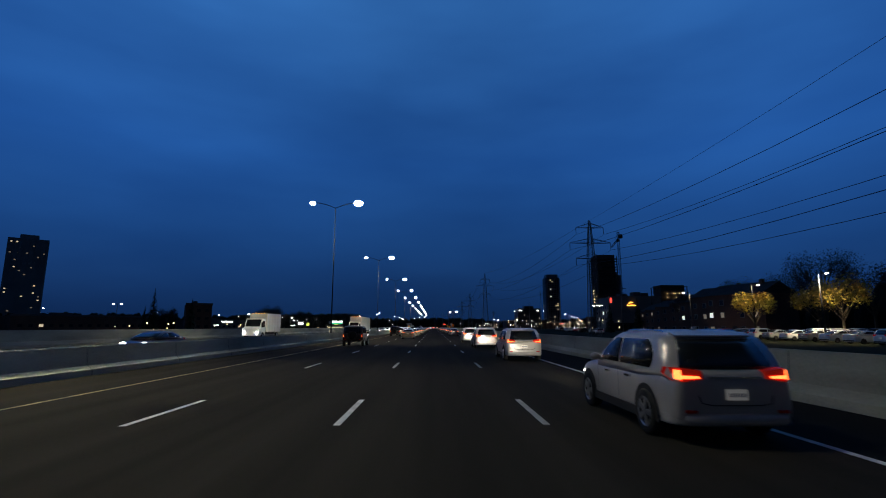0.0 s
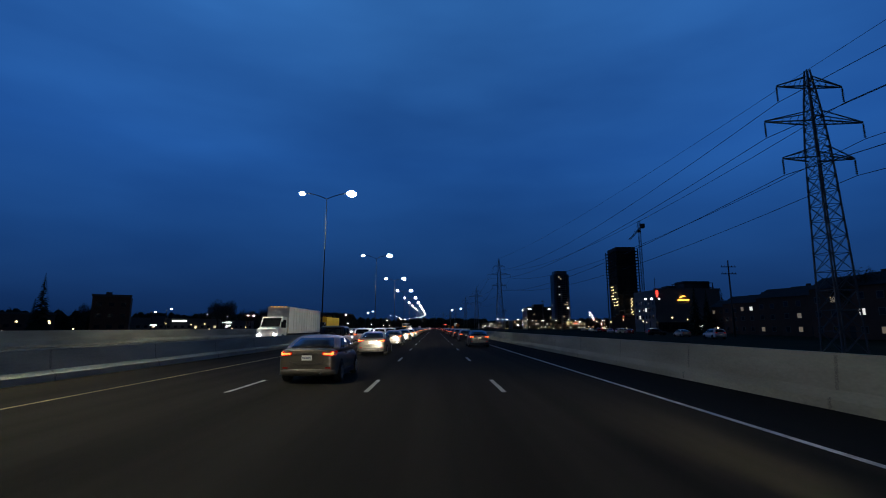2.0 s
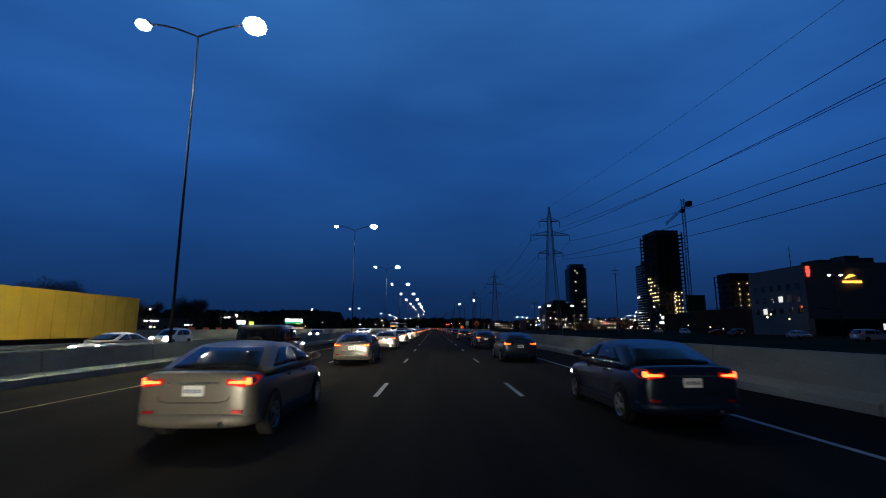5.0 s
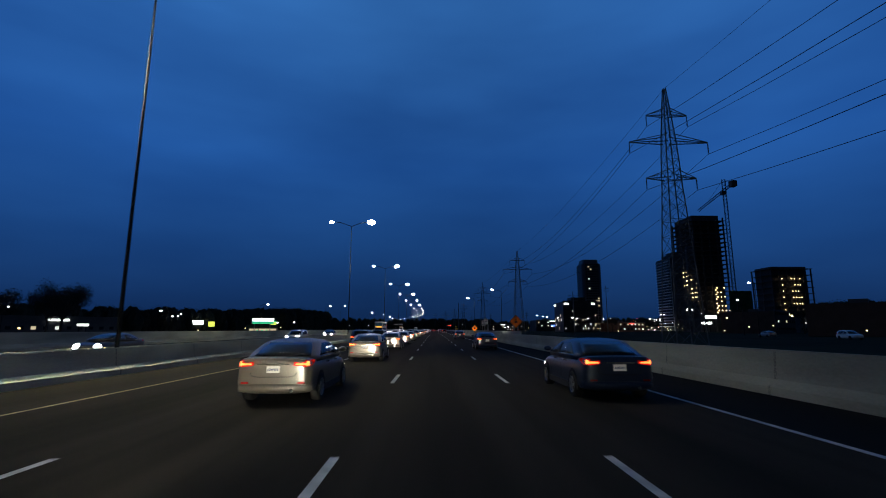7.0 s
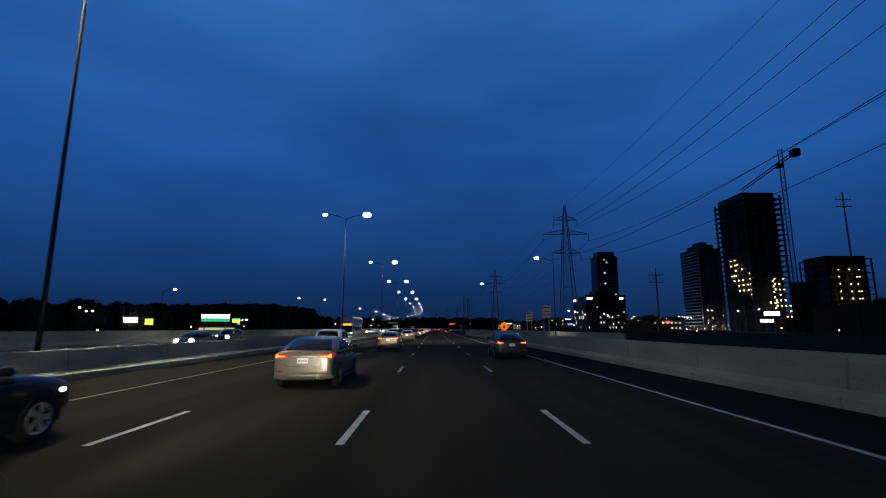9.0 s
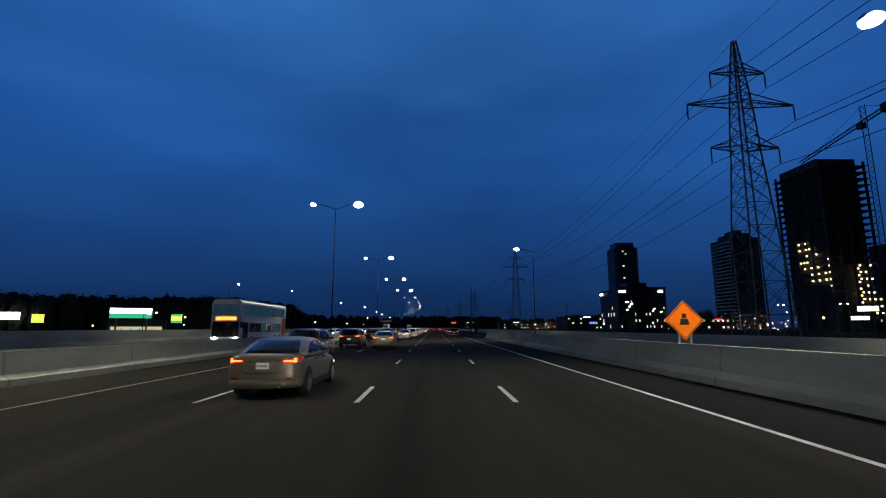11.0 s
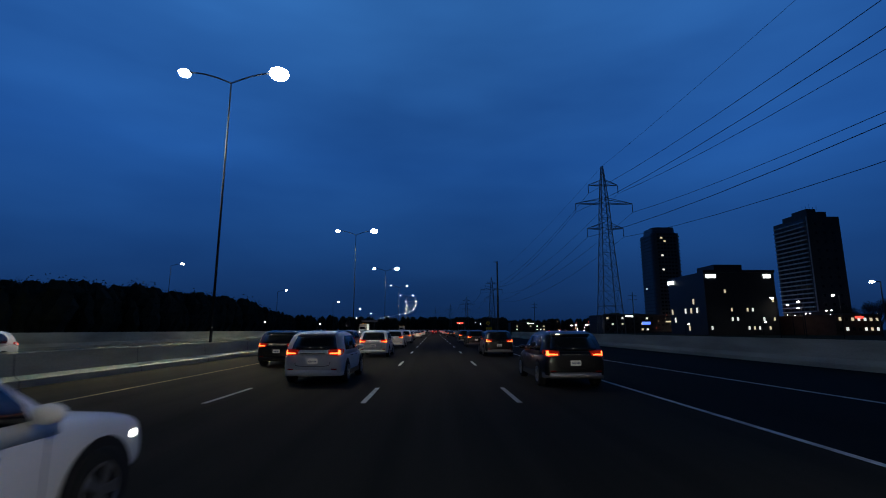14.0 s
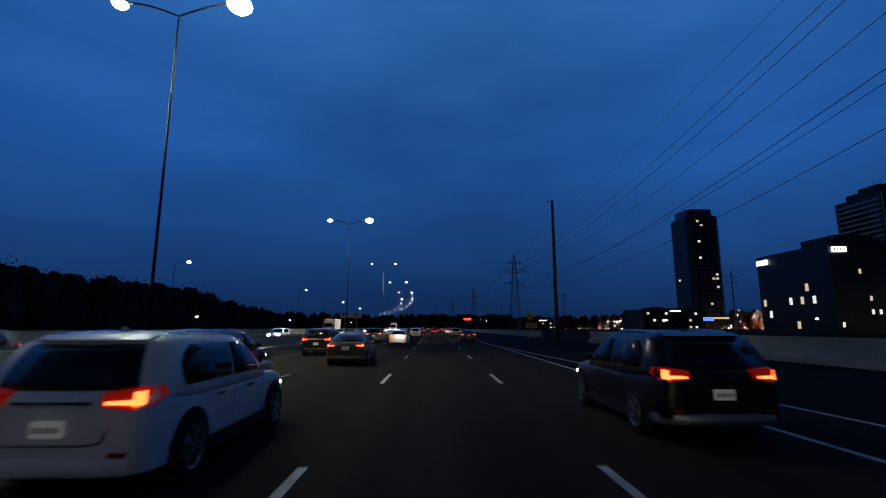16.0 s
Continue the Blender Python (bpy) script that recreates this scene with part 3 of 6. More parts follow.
def condo_tower():
    """Slim tower with rounded corners and a stepped crown."""
    b = thing("apartment_tower", "slim dark glass apartment tower with rounded corners and few lit windows", "tower", "far towers", pose(199, 803, -0.2))
    rnd = random.Random(11)

    def ring(hw, hd, z, r):
        pts = []
        for cx, cy, a0 in ((1, 1, 0), (-1, 1, 90), (-1, -1, 180), (1, -1, 270)):
            for k in range(5):
                a = radians(a0 + k * 22.5)
                pts.append((cx * (hw - r) + r * math.cos(a), cy * (hd - r) + r * math.sin(a), z))
        return pts

    def loft(levels):
        bm = B()
        rows = [[bm.verts.new(p) for p in lv] for lv in levels]
        for p, q in zip(rows, rows[1:]):
            for k in range(len(p)):
                bm.faces.new((p[k], p[(k + 1) % len(p)], q[(k + 1) % len(p)], q[k]))
        bm.faces.new(rows[-1])
        return bm
    part("wall", loft([ring(12.2, 13, 0, 4), ring(12.2, 13, 84, 4)]), M_TOWERGLASS, b)
    part("crown", loft([ring(10.2, 11, 84, 4), ring(9.8, 10.5, 89.5, 4)]), M_TOWERGLASS, b)
    part("podium", loft([ring(17, 17, 0, 2), ring(17, 17, 9, 2)]), M_BLACKFACADE, b)
    slab = mesh("balcony_slab", loft([ring(13.0, 13.8, 0, 4.5), ring(13.0, 13.8, 0.25, 4.5)]), M_RAW_CONC)
    for f in range(2, 27):
        piece("balcony_slab", slab, b, pose(0, 0, 2 + f * 3.05))
    rows = [3.6 + f * 3.05 for f in range(2, 27)]
    hot = {(r, k) for r, k in ((23, 1), (22, 2), (18, 1), (14, 1), (10, 5), (9, 5), (9, 4), (7, 5), (3, 3))}
    windows(b, "window", rows, 1.9, 1.5, -8.4, 8.4, -13.02, 6, lambda r, k: 1.0 if (r, k) in hot else 0.0, rnd)
    windows(b, "window", rows, 1.9, 1.5, -8.6, 8.6, -12.22, 5, lambda r, k: 0.02, rnd, "west", sparse=True)
    bm = B()
    box(bm, -17.3, -17.4, 8.0, 10, -17.1, 9.2)
    part("fascia_light", bm, M_LITWARM, b, "warm lit fascia band")
    return b


condo_tower()


def frame_tower(name, label, x0, y0, x1, y1, h, step, at_lights, group, nx=5, ny=4, core=True, side_lights=()):
    """Unfinished concrete frame: slabs, columns and a core."""
    b = thing(name, label, "construction", group, pose(x0, y0, -0.2))
    w, d = x1 - x0, y1 - y0
    bm = B()
    box(bm, -1.1, -1.1, 0, w + 1.1, d + 1.1, 0.28)
    slab = mesh("floor_slab", bm, M_RAW_CONC)
    z = step
    while z <= h + 0.01:
        piece("floor_slab", slab, b, pose(0, 0, z))
        z += step
    for i in range(nx):
        for j in range(ny):
            if i in (0, nx - 1) or j in (0, ny - 1):
                bm = B()
                cx, cy = w * i / (nx - 1), d * j / (ny - 1)
                box(bm, cx - 0.4, cy - 0.4, 0, cx + 0.4, cy + 0.4, h)
                part("column", bm, M_RAW_CONC, b)
    if core:
        bm = B()
        box(bm, w * 0.06, d * 0.1, 0, w * 0.94, d * 0.95, h + 2.2)
        part("core_wall", bm, M_RAW_CONC, b)
    lamp = B()
    bmesh.ops.create_icosphere(lamp, subdivisions=1, radius=0.48)
    lamp = mesh("work_lamp", lamp, M_WORK)
    for u, z in at_lights:
        piece("work_lamp", lamp, b, pose(u, 0.1 if core else d * 0.3, z))
    for v, z in side_lights:
        piece("work_lamp", lamp, b, pose(0.1, v, z))
    return b


M_WORK = mat("work_lamp_glow", (0.8, 0.7, 0.4), 0.4, glow=(1.0, 0.72, 0.34), power=3.2, rnd=0.6)
rnd = random.Random(5)
lights = [(u, 2.3 + 3.1 * f) for f in range(1, 10) for u in (13.5, 16.0, 18.5, 21.0) if rnd.random() < 0.62 and (f < 5 or u < 20)]
lights += [(12.5, 4 + 3.1 * f) for f in range(3, 9)]
tower_b = frame_tower("unfinished_tower", "dark unfinished concrete tower with lit lower floors", 182, 522, 204, 550, 80, 3.1, lights, "far towers", side_lights=[(v, 2.3 + 3.1 * f) for f in range(6, 14) for v in (1.0, 3.6, 7.6, 9.6, 11.6, 13.6, 15.6, 17.6) if (v > 6 or f < 11) and (f > 8 or v < 12) and rnd.random() < 0.62])
bm = B()
rnd = random.Random(8)
cols = [[bm.verts.new((20 + k * 2.0, -1.7 - 0.5 * rnd.random(), z * 4.0)) for z in range(8)] for k in range(9)]
for a, c in zip(cols, cols[1:]):
    for k in range(7):
        bm.faces.new((a[k], a[k + 1], c[k + 1], c[k]))
part("netting", bm, M_GREENNET, tower_b, "green scaffold netting")
lights = [(u, 2.2 + 5.2 * f) for f in range(3, 9) for u in (7, 9, 17, 19.5, 22, 24) if rnd.random() < 0.8]
frame_tower("unfinished_building", "unfinished mid-rise concrete frame with warm work lights", 282, 588, 316, 612, 52, 5.2, lights, "far towers", 6, 3)


def tower_crane(x, y, h, name="tower_crane"):
    c = thing(name, "dark lattice tower crane beside the unfinished tower", "crane", "", pose(x, y, -0.2))

    def truss(p, q, w, n, mat_):
        bm = B()
        p, q = Vector(p), Vector(q)
        d = (q - p)
        u = d.normalized().orthogonal().normalized() * w
        v = d.normalized().cross(u).normalized() * w
        corners = [u + v, u - v, -u - v, -u + v]
        for k in range(4):
            rod(bm, p + corners[k], q + corners[k], 0.16, 0.16, 4)
            for s in range(n):
                a, b_ = p + d * (s / n), p + d * ((s + 1) / n)
                rod(bm, a + corners[k], b_ + corners[(k + 1) % 4], 0.1, 0.1, 3)
        return bm
    part("mast", truss((0, 0, 0), (0, 0, h), 1.0, 40, M_LATTICE), M_LATTICE, c)
    part("jib", truss((0, 0, h - 8), (14, 58, h - 8), 0.8, 24, M_LATTICE), M_LATTICE, c)
    part("counter_jib", truss((0, 0, h - 8), (-4, -17, h - 8), 0.8, 8, M_LATTICE), M_LATTICE, c)
    bm = B()
    box(bm, -6, -18.5, h - 10.5, -2.5, -14.5, h - 6.5)
    part("counterweight", bm, M_RAW_CONC, c)
    bm = B()
    box(bm, -1.4, 0.5, h - 11, 1.4, 3.2, h - 8.4)
    part("operator_cab", bm, M_BLACKFACADE, c)
    bm = B()
    rod(bm, (0, 0, h), (10, 40, h - 7.2), 0.09)
    rod(bm, (0, 0, h), (-3.6, -15, h - 7.2), 0.09)
    part("tie_rod", bm, M_LATTICE, c)
    return c


tower_crane(206.8, 521, 108)


def slab_tower():
    b = thing("apartment_tower", "dark slab apartment tower with pale balcony edges", "tower", "far towers", pose(259.5, 712, -0.2))
    rnd = random.Random(3)
    bm = B()
    box(bm, 0, 0, 0, 23.5, 32, 80)
    part("wall", bm, M_RAW_CONC, b)
    roof_box(b, "penthouse", 6, 6, 20, 30, 80, 85, M_RAW_CONC)
    roof_box(b, "mechanical_room", 9, 10, 16, 24, 85, 88, M_RAW_CONC)
    for k in range(5):
        bm = B()
        rod(bm, (8 + k * 2.6, 12, 88), (8 + k * 2.6, 12, 90 + (k * 7) % 3), 0.12, 0.08, 4)
        part("antenna", bm, M_LATTICE, b)
    bm = B()
    box(bm, -1.5, 1, 0, 0, 31, 0.75)
    bal = mesh("balcony", bm, M_BALCONY)
    for f in range(1, 25):
        piece("balcony", bal, b, pose(0, 0, 1.5 + f * 3.1))
    bm = B()
    box(bm, -0.2, -0.25, 0, 0.6, 0, 80)
    part("corner_pier", bm, M_BALCONY, b)
    rows = [3.4 + 3.1 * f for f in range(1, 25)]
    windows(b, "window", rows, 3.8, 1.8, 1.5, 30.5, -0.06, 6, lambda r, k: 0.008, rnd, "west")
    windows(b, "window", rows[::2], 1.6, 1.8, 3, 21, -0.02, 3, lambda r, k: 0.0, rnd)
    return b


slab_tower()


def office():
    b = thing("office_building", "black-clad office block with scattered lit windows and glowing roof signs", "office", "", pose(100, 567, -0.2))
    rnd = random.Random(21)
    bm = B()
    box(bm, 0, 0, 0, 26.5, 27, 23.2)
    part("wall", bm, M_BLACKFACADE, b)
    roof_box(b, "penthouse", 9, 8, 20, 20, 23.2, 27.0, M_BLACKFACADE)
    roof_box(b, "parapet", -0.25, -0.25, 26.75, 0.1, 22.9, 23.9, M_BLACKFACADE)
    rows = [2.6, 5.8, 9.2, 12.6, 16.0]
    chance = (0.4, 0.5, 0.42, 0.05, 0.03)
    windows(b, "window", rows, 0.62, 1.2, 0.6, 26, -0.02, 13, lambda r, k: chance[r] * (0.5 if k < 3 else 1), rnd, kinds=(M_LITWARM, M_LITCOOL, M_LITCOOL), sparse=True)
    windows(b, "window", rows, 1.05, 2.0, 1, 26, -0.02, 12, lambda r, k: 0.1, rnd, "west", kinds=(M_LITWARM, M_LITCOOL), sparse=True)
    for u, w in ((2.6, 3.6), (23.6, 2.6)):
        bm = B()
        box(bm, u - w / 2, -0.45, 20.9, u + w / 2, -0.1, 22.2)
        sgn = part("sign_box", bm, M_SIGNWHITE, b, "glowing white sign box")
        if w > 3:
            for k in range(4):
                bm = B()
                box(bm, u - w / 2 + 0.35 + k * 0.8, -0.5, 21.25, u - w / 2 + 0.75 + k * 0.8, -0.452, 21.9)
                part("text_bar", bm, M_BLACKPAINT, sgn)
    bm = B()
    box(bm, -0.5, 22, 20.6, -0.1, 26.5, 22.0)
    part("sign_box", bm, M_SIGNWHITE, b, "glowing white sign box")
    return b


office()


def pale_block():
    b = thing("hotel_building", "pale flat-roofed block with glowing orange and red signs", "building", "", pose(97, 263, -0.2))
    rnd = random.Random(6)
    bm = B()
    box(bm, 0, 0, 0, 29, 22, 18.4)
    part("wall", bm, M_GREYWALL, b)
    roof_box(b, "parapet", -0.2, -0.2, 29.2, 0.3, 18.0, 19.0, M_GREYWALL)
    for x0, y0, x1, y1, z in ((9, 6, 13, 12, 20.6), (16, 5, 20, 10, 21.6), (21, 6, 25, 12, 21.2)):
        roof_box(b, "roof_unit", x0, y0, x1, y1, 18.4, z, M_RAW_CONC)
    roof_box(b, "ground_floor", -0.4, -2.2, 29.4, 0, 0, 4.2, M_BLACKFACADE)
    windows(b, "window", [6.6, 9.8, 13.0], 1.5, 1.6, 1, 21, -0.02, 6, lambda r, k: 0.04, rnd, "west")
    windows(b, "window", [2.2], 2.4, 1.6, 1, 28, -2.22, 7, lambda r, k: 0.3, rnd)
    bm = B()
    for k in range(9):
        a0, a1 = k / 9, (k + 1) / 9
        f0, f1 = math.sin(a0 * math.pi), math.sin(a1 * math.pi)
        poly(bm, [(10.6 + 2.9 * a0, -0.3, 14.5 + 0.9 * a0 + 0.1), (10.6 + 2.9 * a1, -0.3, 14.5 + 0.9 * a1 + 0.1), (10.6 + 2.9 * a1, -0.3, 14.6 + 0.9 * a1 + 0.75 * f1), (10.6 + 2.9 * a0, -0.3, 14.6 + 0.9 * a0 + 0.75 * f0)], (0, 0.2, 0))
    part("emblem", bm, M_SIGNORANGE, b, "glowing orange emblem")
    bm = B()
    box(bm, 10.0, -0.3, 13.6, 15.0, -0.1, 14.15)
    part("text_bar", bm, M_SIGNORANGE, b, "glowing orange lettering bar")
    bm = B()
    for k, w in enumerate((0.7, 1.1, 0.9)):
        box(bm, 1.0 - w * 0.5, -0.3, 15.3 + k * 0.95, 1.0 + w * 0.5, -0.1, 16.1 + k * 0.95)
    part("red_sign", bm, M_SIGNRED, b, "glowing red stacked sign")
    bm = B()
    rod(bm, (6, 12, 18.4), (6, 12, 25.5), 0.12, 0.06, 5)
    for k in range(3):
        rod(bm, (5.2, 12, 21 + k * 1.5), (6.8, 12, 21 + k * 1.5), 0.05, 0.05, 4)
    part("antenna", bm, M_LATTICE, b)
    return b


pale_block()


def townhouse(at, w, d, h, label, rnd):
    b = thing("townhouse", label, "house", "row of townhouses", at)
    bm = B()
    box(bm, -w / 2, 0, 0, w / 2, d, h)
    part("wall", bm, M_BRICK, b)
    bm = B()
    poly(bm, [(-w / 2 - 0.15, -0.4, h), (-w / 2 - 0.15, d + 0.4, h), (-w / 2 - 0.15, d / 2, h + 2.4)], (w + 0.3, 0, 0))
    part("roof", bm, M_ROOF, b)
    bm = B()
    box(bm, w * 0.25, d * 0.4, h + 0.8, w * 0.25 + 0.7, d * 0.4 + 0.7, h + 3.0)
    part("chimney", bm, M_BRICK, b)
    for z in (1.5, 4.4, 7.0):
        for u in (-w * 0.40, -w * 0.2, w * 0.14, w * 0.36):
            bm = B()
            box(bm, u - 0.5, -0.08, z - 0.6, u + 0.5, 0.02, z + 0.6)
            fr = part("window", bm, M_GREYWALL, b)
            bm = B()
            lit = rnd.random() < 0.28
            box(bm, u - 0.41, -0.10, z - 0.51, u + 0.41, -0.082, z + 0.51)
            part("pane", bm, (M_DIMWARM if rnd.random() < 0.75 else M_LITCOOL) if lit else M_DARKGLASS, fr)
    bm = B()
    box(bm, -0.5, -0.07, 0, 0.45, 0.02, 2.1)
    part("door", bm, M_BLACKFACADE, b)
    return b


rnd = random.Random(31)
for k in range(9):
    f = k / 8
    townhouse(pose(62 + 34 * f, 98 + 112 * f, -0.15, 0, 0, -73), 13.6, 9, 8.6 + 0.5 * (k % 2), "dark brick townhouse with a pitched roof and few lit windows", rnd)


def low_building(x, y, w, d, h, turn, label, lit, rnd, material=M_RAW_CONC, sign=None):
    b = thing("commercial_building", label, "building", "low buildings", pose(x, y, -0.2, 0, 0, turn))
    bm = B()
    box(bm, -w / 2, 0, 0, w / 2, d, h)
    part("wall", bm, material, b)
    roof_box(b, "parapet", -w / 2 - 0.2, -0.2, w / 2 + 0.2, 0.2, h - 0.1, h + 0.6, M_RAW_CONC)
    roof_box(b, "roof_unit", -w * 0.2, d * 0.4, -w * 0.05, d * 0.6, h, h + 1.6, M_RAW_CONC)
    windows(b, "window", [h * 0.4] if h < 7 else [2.2, 5.6, 9.0][:int(h / 3.2)], 1.4, 1.1, -w * 0.47, w * 0.47, -0.02, max(3, int(w / 3.4)), lambda r, k: lit, rnd)
    if sign:
        bm = B()
        box(bm, -w * 0.08, -0.4, h - 1.1, w * 0.08, -0.1, h - 0.4)
        part("sign_box", bm, sign, b, "glowing shop sign")
    return b


for args in (
    (150, 560, 26, 20, 7, 20, "low dark shop building with lit windows", 0.5, M_BRICK, M_SIGNRED),
    (122, 690, 36, 18, 11, 10, "low dark office building with some lit windows", 0.35, M_BLACKFACADE, M_SIGNWHITE),
    (165, 760, 30, 20, 13, 10, "mid-rise dark building with some lit windows", 0.3, M_BLACKFACADE, None),
    (245, 560, 34, 20, 9, 25, "low dark shop building with lit windows", 0.4, M_BRICK, M_SIGNRED),
    (215, 470, 24, 18, 8, 35, "low dark shop building with a glowing sign", 0.3, M_RAW_CONC, M_SIGNWHITE),
    (165, 420, 34, 22, 10, 40, "dark low building behind the ramp", 0.12, M_BRICK, None),
    (135, 330, 40, 22, 9, 45, "dark low building with few lights", 0.1, M_BRICK, None),
    (98, 880, 40, 16, 9, 0, "distant low building with lit windows", 0.4, M_BLACKFACADE, M_SIGNWHITE),
    (-128, 300, 44, 18, 6, 55, "low commercial building beyond the opposite lanes", 0.25, M_RAW_CONC, M_SIGNWHITE),
    (-135, 372, 40, 18, 6, 55, "low commercial building beyond the opposite lanes", 0.3, M_RAW_CONC, M_SIGNWHITE),
    (-150, 210, 50, 18, 6.5, 55, "low flat building beyond the opposite lanes", 0.08, M_BRICK, None),
    (-100, 206, 10, 12, 11.5, 30, "dark block-shaped building beyond the opposite lanes", 0.0, M_BRICK, None),
    (-200, 190, 40, 20, 9, 50, "long low warehouse beyond the opposite lanes", 0.05, M_PALEWALL, None),
):
    low_building(*args[:8], rnd, *args[8:])




def apartment_left():
    b = thing("apartment_tower", "tall pale concrete apartment slab with a few lit windows", "tower", "far towers", pose(-334, 392, -0.2, 0, 0, 38))
    rnd = random.Random(17)
    bm = B()
    box(bm, -13, 0, 0, 13, 20, 74)
    part("wall", bm, M_TOWER_CONC, b)
    roof_box(b, "penthouse", -6, 5, 6, 15, 74, 78, M_TOWER_CONC)
    windows(b, "window", [3 + 2.95 * f for f in range(24)], 1.2, 0.9, -12.4, 12.4, -0.02, 7, lambda r, k: 0.13, rnd, kinds=(M_DIMWARM, M_DIMWARM, M_LITWARM), sparse=True)
    for k in range(8):
        bm = B()
        box(bm, -12.7 + k * 3.55 - 0.25, -0.35, 0, -12.7 + k * 3.55 + 0.25, 0, 74)
        part("pier", bm, M_TOWER_CONC, b)
    return b


apartment_left()


def fuel_station():
    b = thing("fuel_station", "glowing white and green fuel station canopy", "fuel station", "", pose(-92, 457, -0.1, 0, 0, 26))
    bm = B()
    box(bm, -5.3, 0, 5.0, 5.3, 8, 7.5)
    part("canopy", bm, M_PALEWALL, b)
    bm = B()
    box(bm, -5.4, -0.15, 6.1, 5.4, -0.02, 7.7)
    part("fascia", bm, M_SIGNWHITE, b, "glowing white fascia")
    bm = B()
    box(bm, -5.4, -0.15, 4.7, 5.4, -0.02, 6.0)
    part("fascia_band", bm, M_SIGNGREEN, b, "glowing green band")
    for u in (-4, 4):
        bm = B()
        box(bm, u - 0.25, 3, 0, u + 0.25, 3.5, 5.0)
        part("column", bm, M_PALEWALL, b)
    bm = B()
    box(bm, -7, 8.5, 0, 9, 15, 4.4)
    shop = part("shop", bm, M_RAW_CONC, b)
    bm = B()
    box(bm, -6, 8.3, 0.8, 8, 8.48, 2.2)
    part("shop_window", bm, M_LITWARM, shop)
    for u in (-2.4, 0, 2.4):
        bm = B()
        box(bm, u - 0.35, 2.7, 0, u + 0.35, 3.3, 1.7)
        part("pump", bm, M_SIGNGREEN, b)
    return b


fuel_station()


def lit_sign(x, y, z, w, h, material, label, band=None, turn=20):
    s = thing("pylon_sign", label, "sign", "lit signs", pose(x, y, -0.1, 0, 0, turn))
    bm = B()
    box(bm, -w / 2, 0, z - h / 2, w / 2, 0.3, z + h / 2)
    part("panel", bm, material, s)
    if band:
        bm = B()
        box(bm, -w / 2, -0.02, z - h * 0.5, w / 2, -0.004, z - h * 0.28)
        part("band", bm, band, s)
        bm = B()
        box(bm, -w / 2, -0.02, z + h * 0.3, w / 2, -0.004, z + h * 0.5)
        part("band", bm, band, s)
    for u in (-w * 0.3, w * 0.3):
        bm = B()
        box(bm, u - 0.12, 0.05, 0, u + 0.12, 0.25, z - h / 2)
        part("post", bm, M_POLE, s)
    return s


lit_sign(-125, 452, 5.3, 6.5, 2.2, M_SIGNWHITE, "glowing white shop sign on posts")
lit_sign(-119, 456, 4.6, 3.0, 2.6, M_SIGNYELLOW, "glowing yellow-green price sign")
lit_sign(-101, 500, 5.4, 3.7, 3.4, M_SIGNYELLOW, "glowing yellow sign with green bands on two posts", M_SIGNGREEN)
lit_sign(-96, 330, 3.0, 2.6, 0.6, M_SIGNWHITE, "glowing white shop sign on posts")
lit_sign(-100, 292, 2.8, 1.8, 0.5, M_SIGNWHITE, "glowing white shop sign on posts")
lit_sign(-112, 250, 2.8, 2.2, 0.5, M_SIGNWHITE, "glowing white shop sign on posts")
lit_sign(176, 500, 9.5, 7, 2.0, M_SIGNWHITE, "glowing white billboard on posts", None, -20)
lit_sign(175, 503, 5.8, 6, 1.5, M_SIGNWHITE, "glowing white billboard on posts", None, -20)
lit_sign(110, 640, 5.2, 4.2, 1.4, M_SIGNBLUE, "glowing blue shop sign on posts", None, 0)
lit_sign(205, 545, 9.0, 5.5, 1.8, M_SIGNRED, "glowing red shop sign on posts", None, -15)


def lot_lamp(x, y, h, heads, label="parking-lot lamp, lit white, on a thin pole", size=0.34, watts=0):
    lp = thing("lot_lamp", label, "lamp", "lot lamps", pose(x, y, -0.15))
    bm = B()
    rod(bm, (0, 0, 0), (0, 0, h), 0.1, 0.07, 7)
    part("pole", bm, M_POLE, lp, smooth=True)
    for s in heads:
        bm = B()
        box(bm, min(0, s * 1.0), -0.05, h - 0.05, max(0, s * 1.0), 0.05, h + 0.05)
        part("arm", bm, M_POLE, lp)
        bm = B()
        bmesh.ops.create_uvsphere(bm, u_segments=10, v_segments=6, radius=1.0, matrix=pose(s * 1.2, 0, h - 0.05) @ Matrix.Diagonal((size, size, size * 0.55, 1)))
        part("lens", bm, M_LED_FAR, lp, "oversized glowing white lens ball", smooth=True)
    if watts:
        d = bpy.data.lights.new("lot_light", "SPOT")
        d.energy, d.color, d.spot_size, d.spot_blend, d.shadow_soft_size = watts, (1.0, 0.86, 0.55), radians(150), 0.8, 0.3
        new("lot_light", d).matrix_basis = pose(x, y, h - 0.4)


BOTH = (-1, 1)
# lots and side streets behind the near barrier
for x, y, h, heads in ((51, 62, 9, (1,)), (54, 80, 9, (1,)), (64, 50, 9, (1,)), (53, 98, 9, (-1,)), (95, 165, 8, BOTH), (82, 236, 12.6, BOTH), (70, 205, 11, BOTH), (96, 345, 11, (-1,)), (110, 300, 9, BOTH), (70, 300, 12, (-1,)), (120, 420, 11, BOTH), (140, 470, 10, (-1,))):
    lot_lamp(x, y, h, heads, watts=8000 if y < 75 else 2600 if y < 90 else 500 if y < 105 else 0, size=0.24 if y < 105 else 0.34)
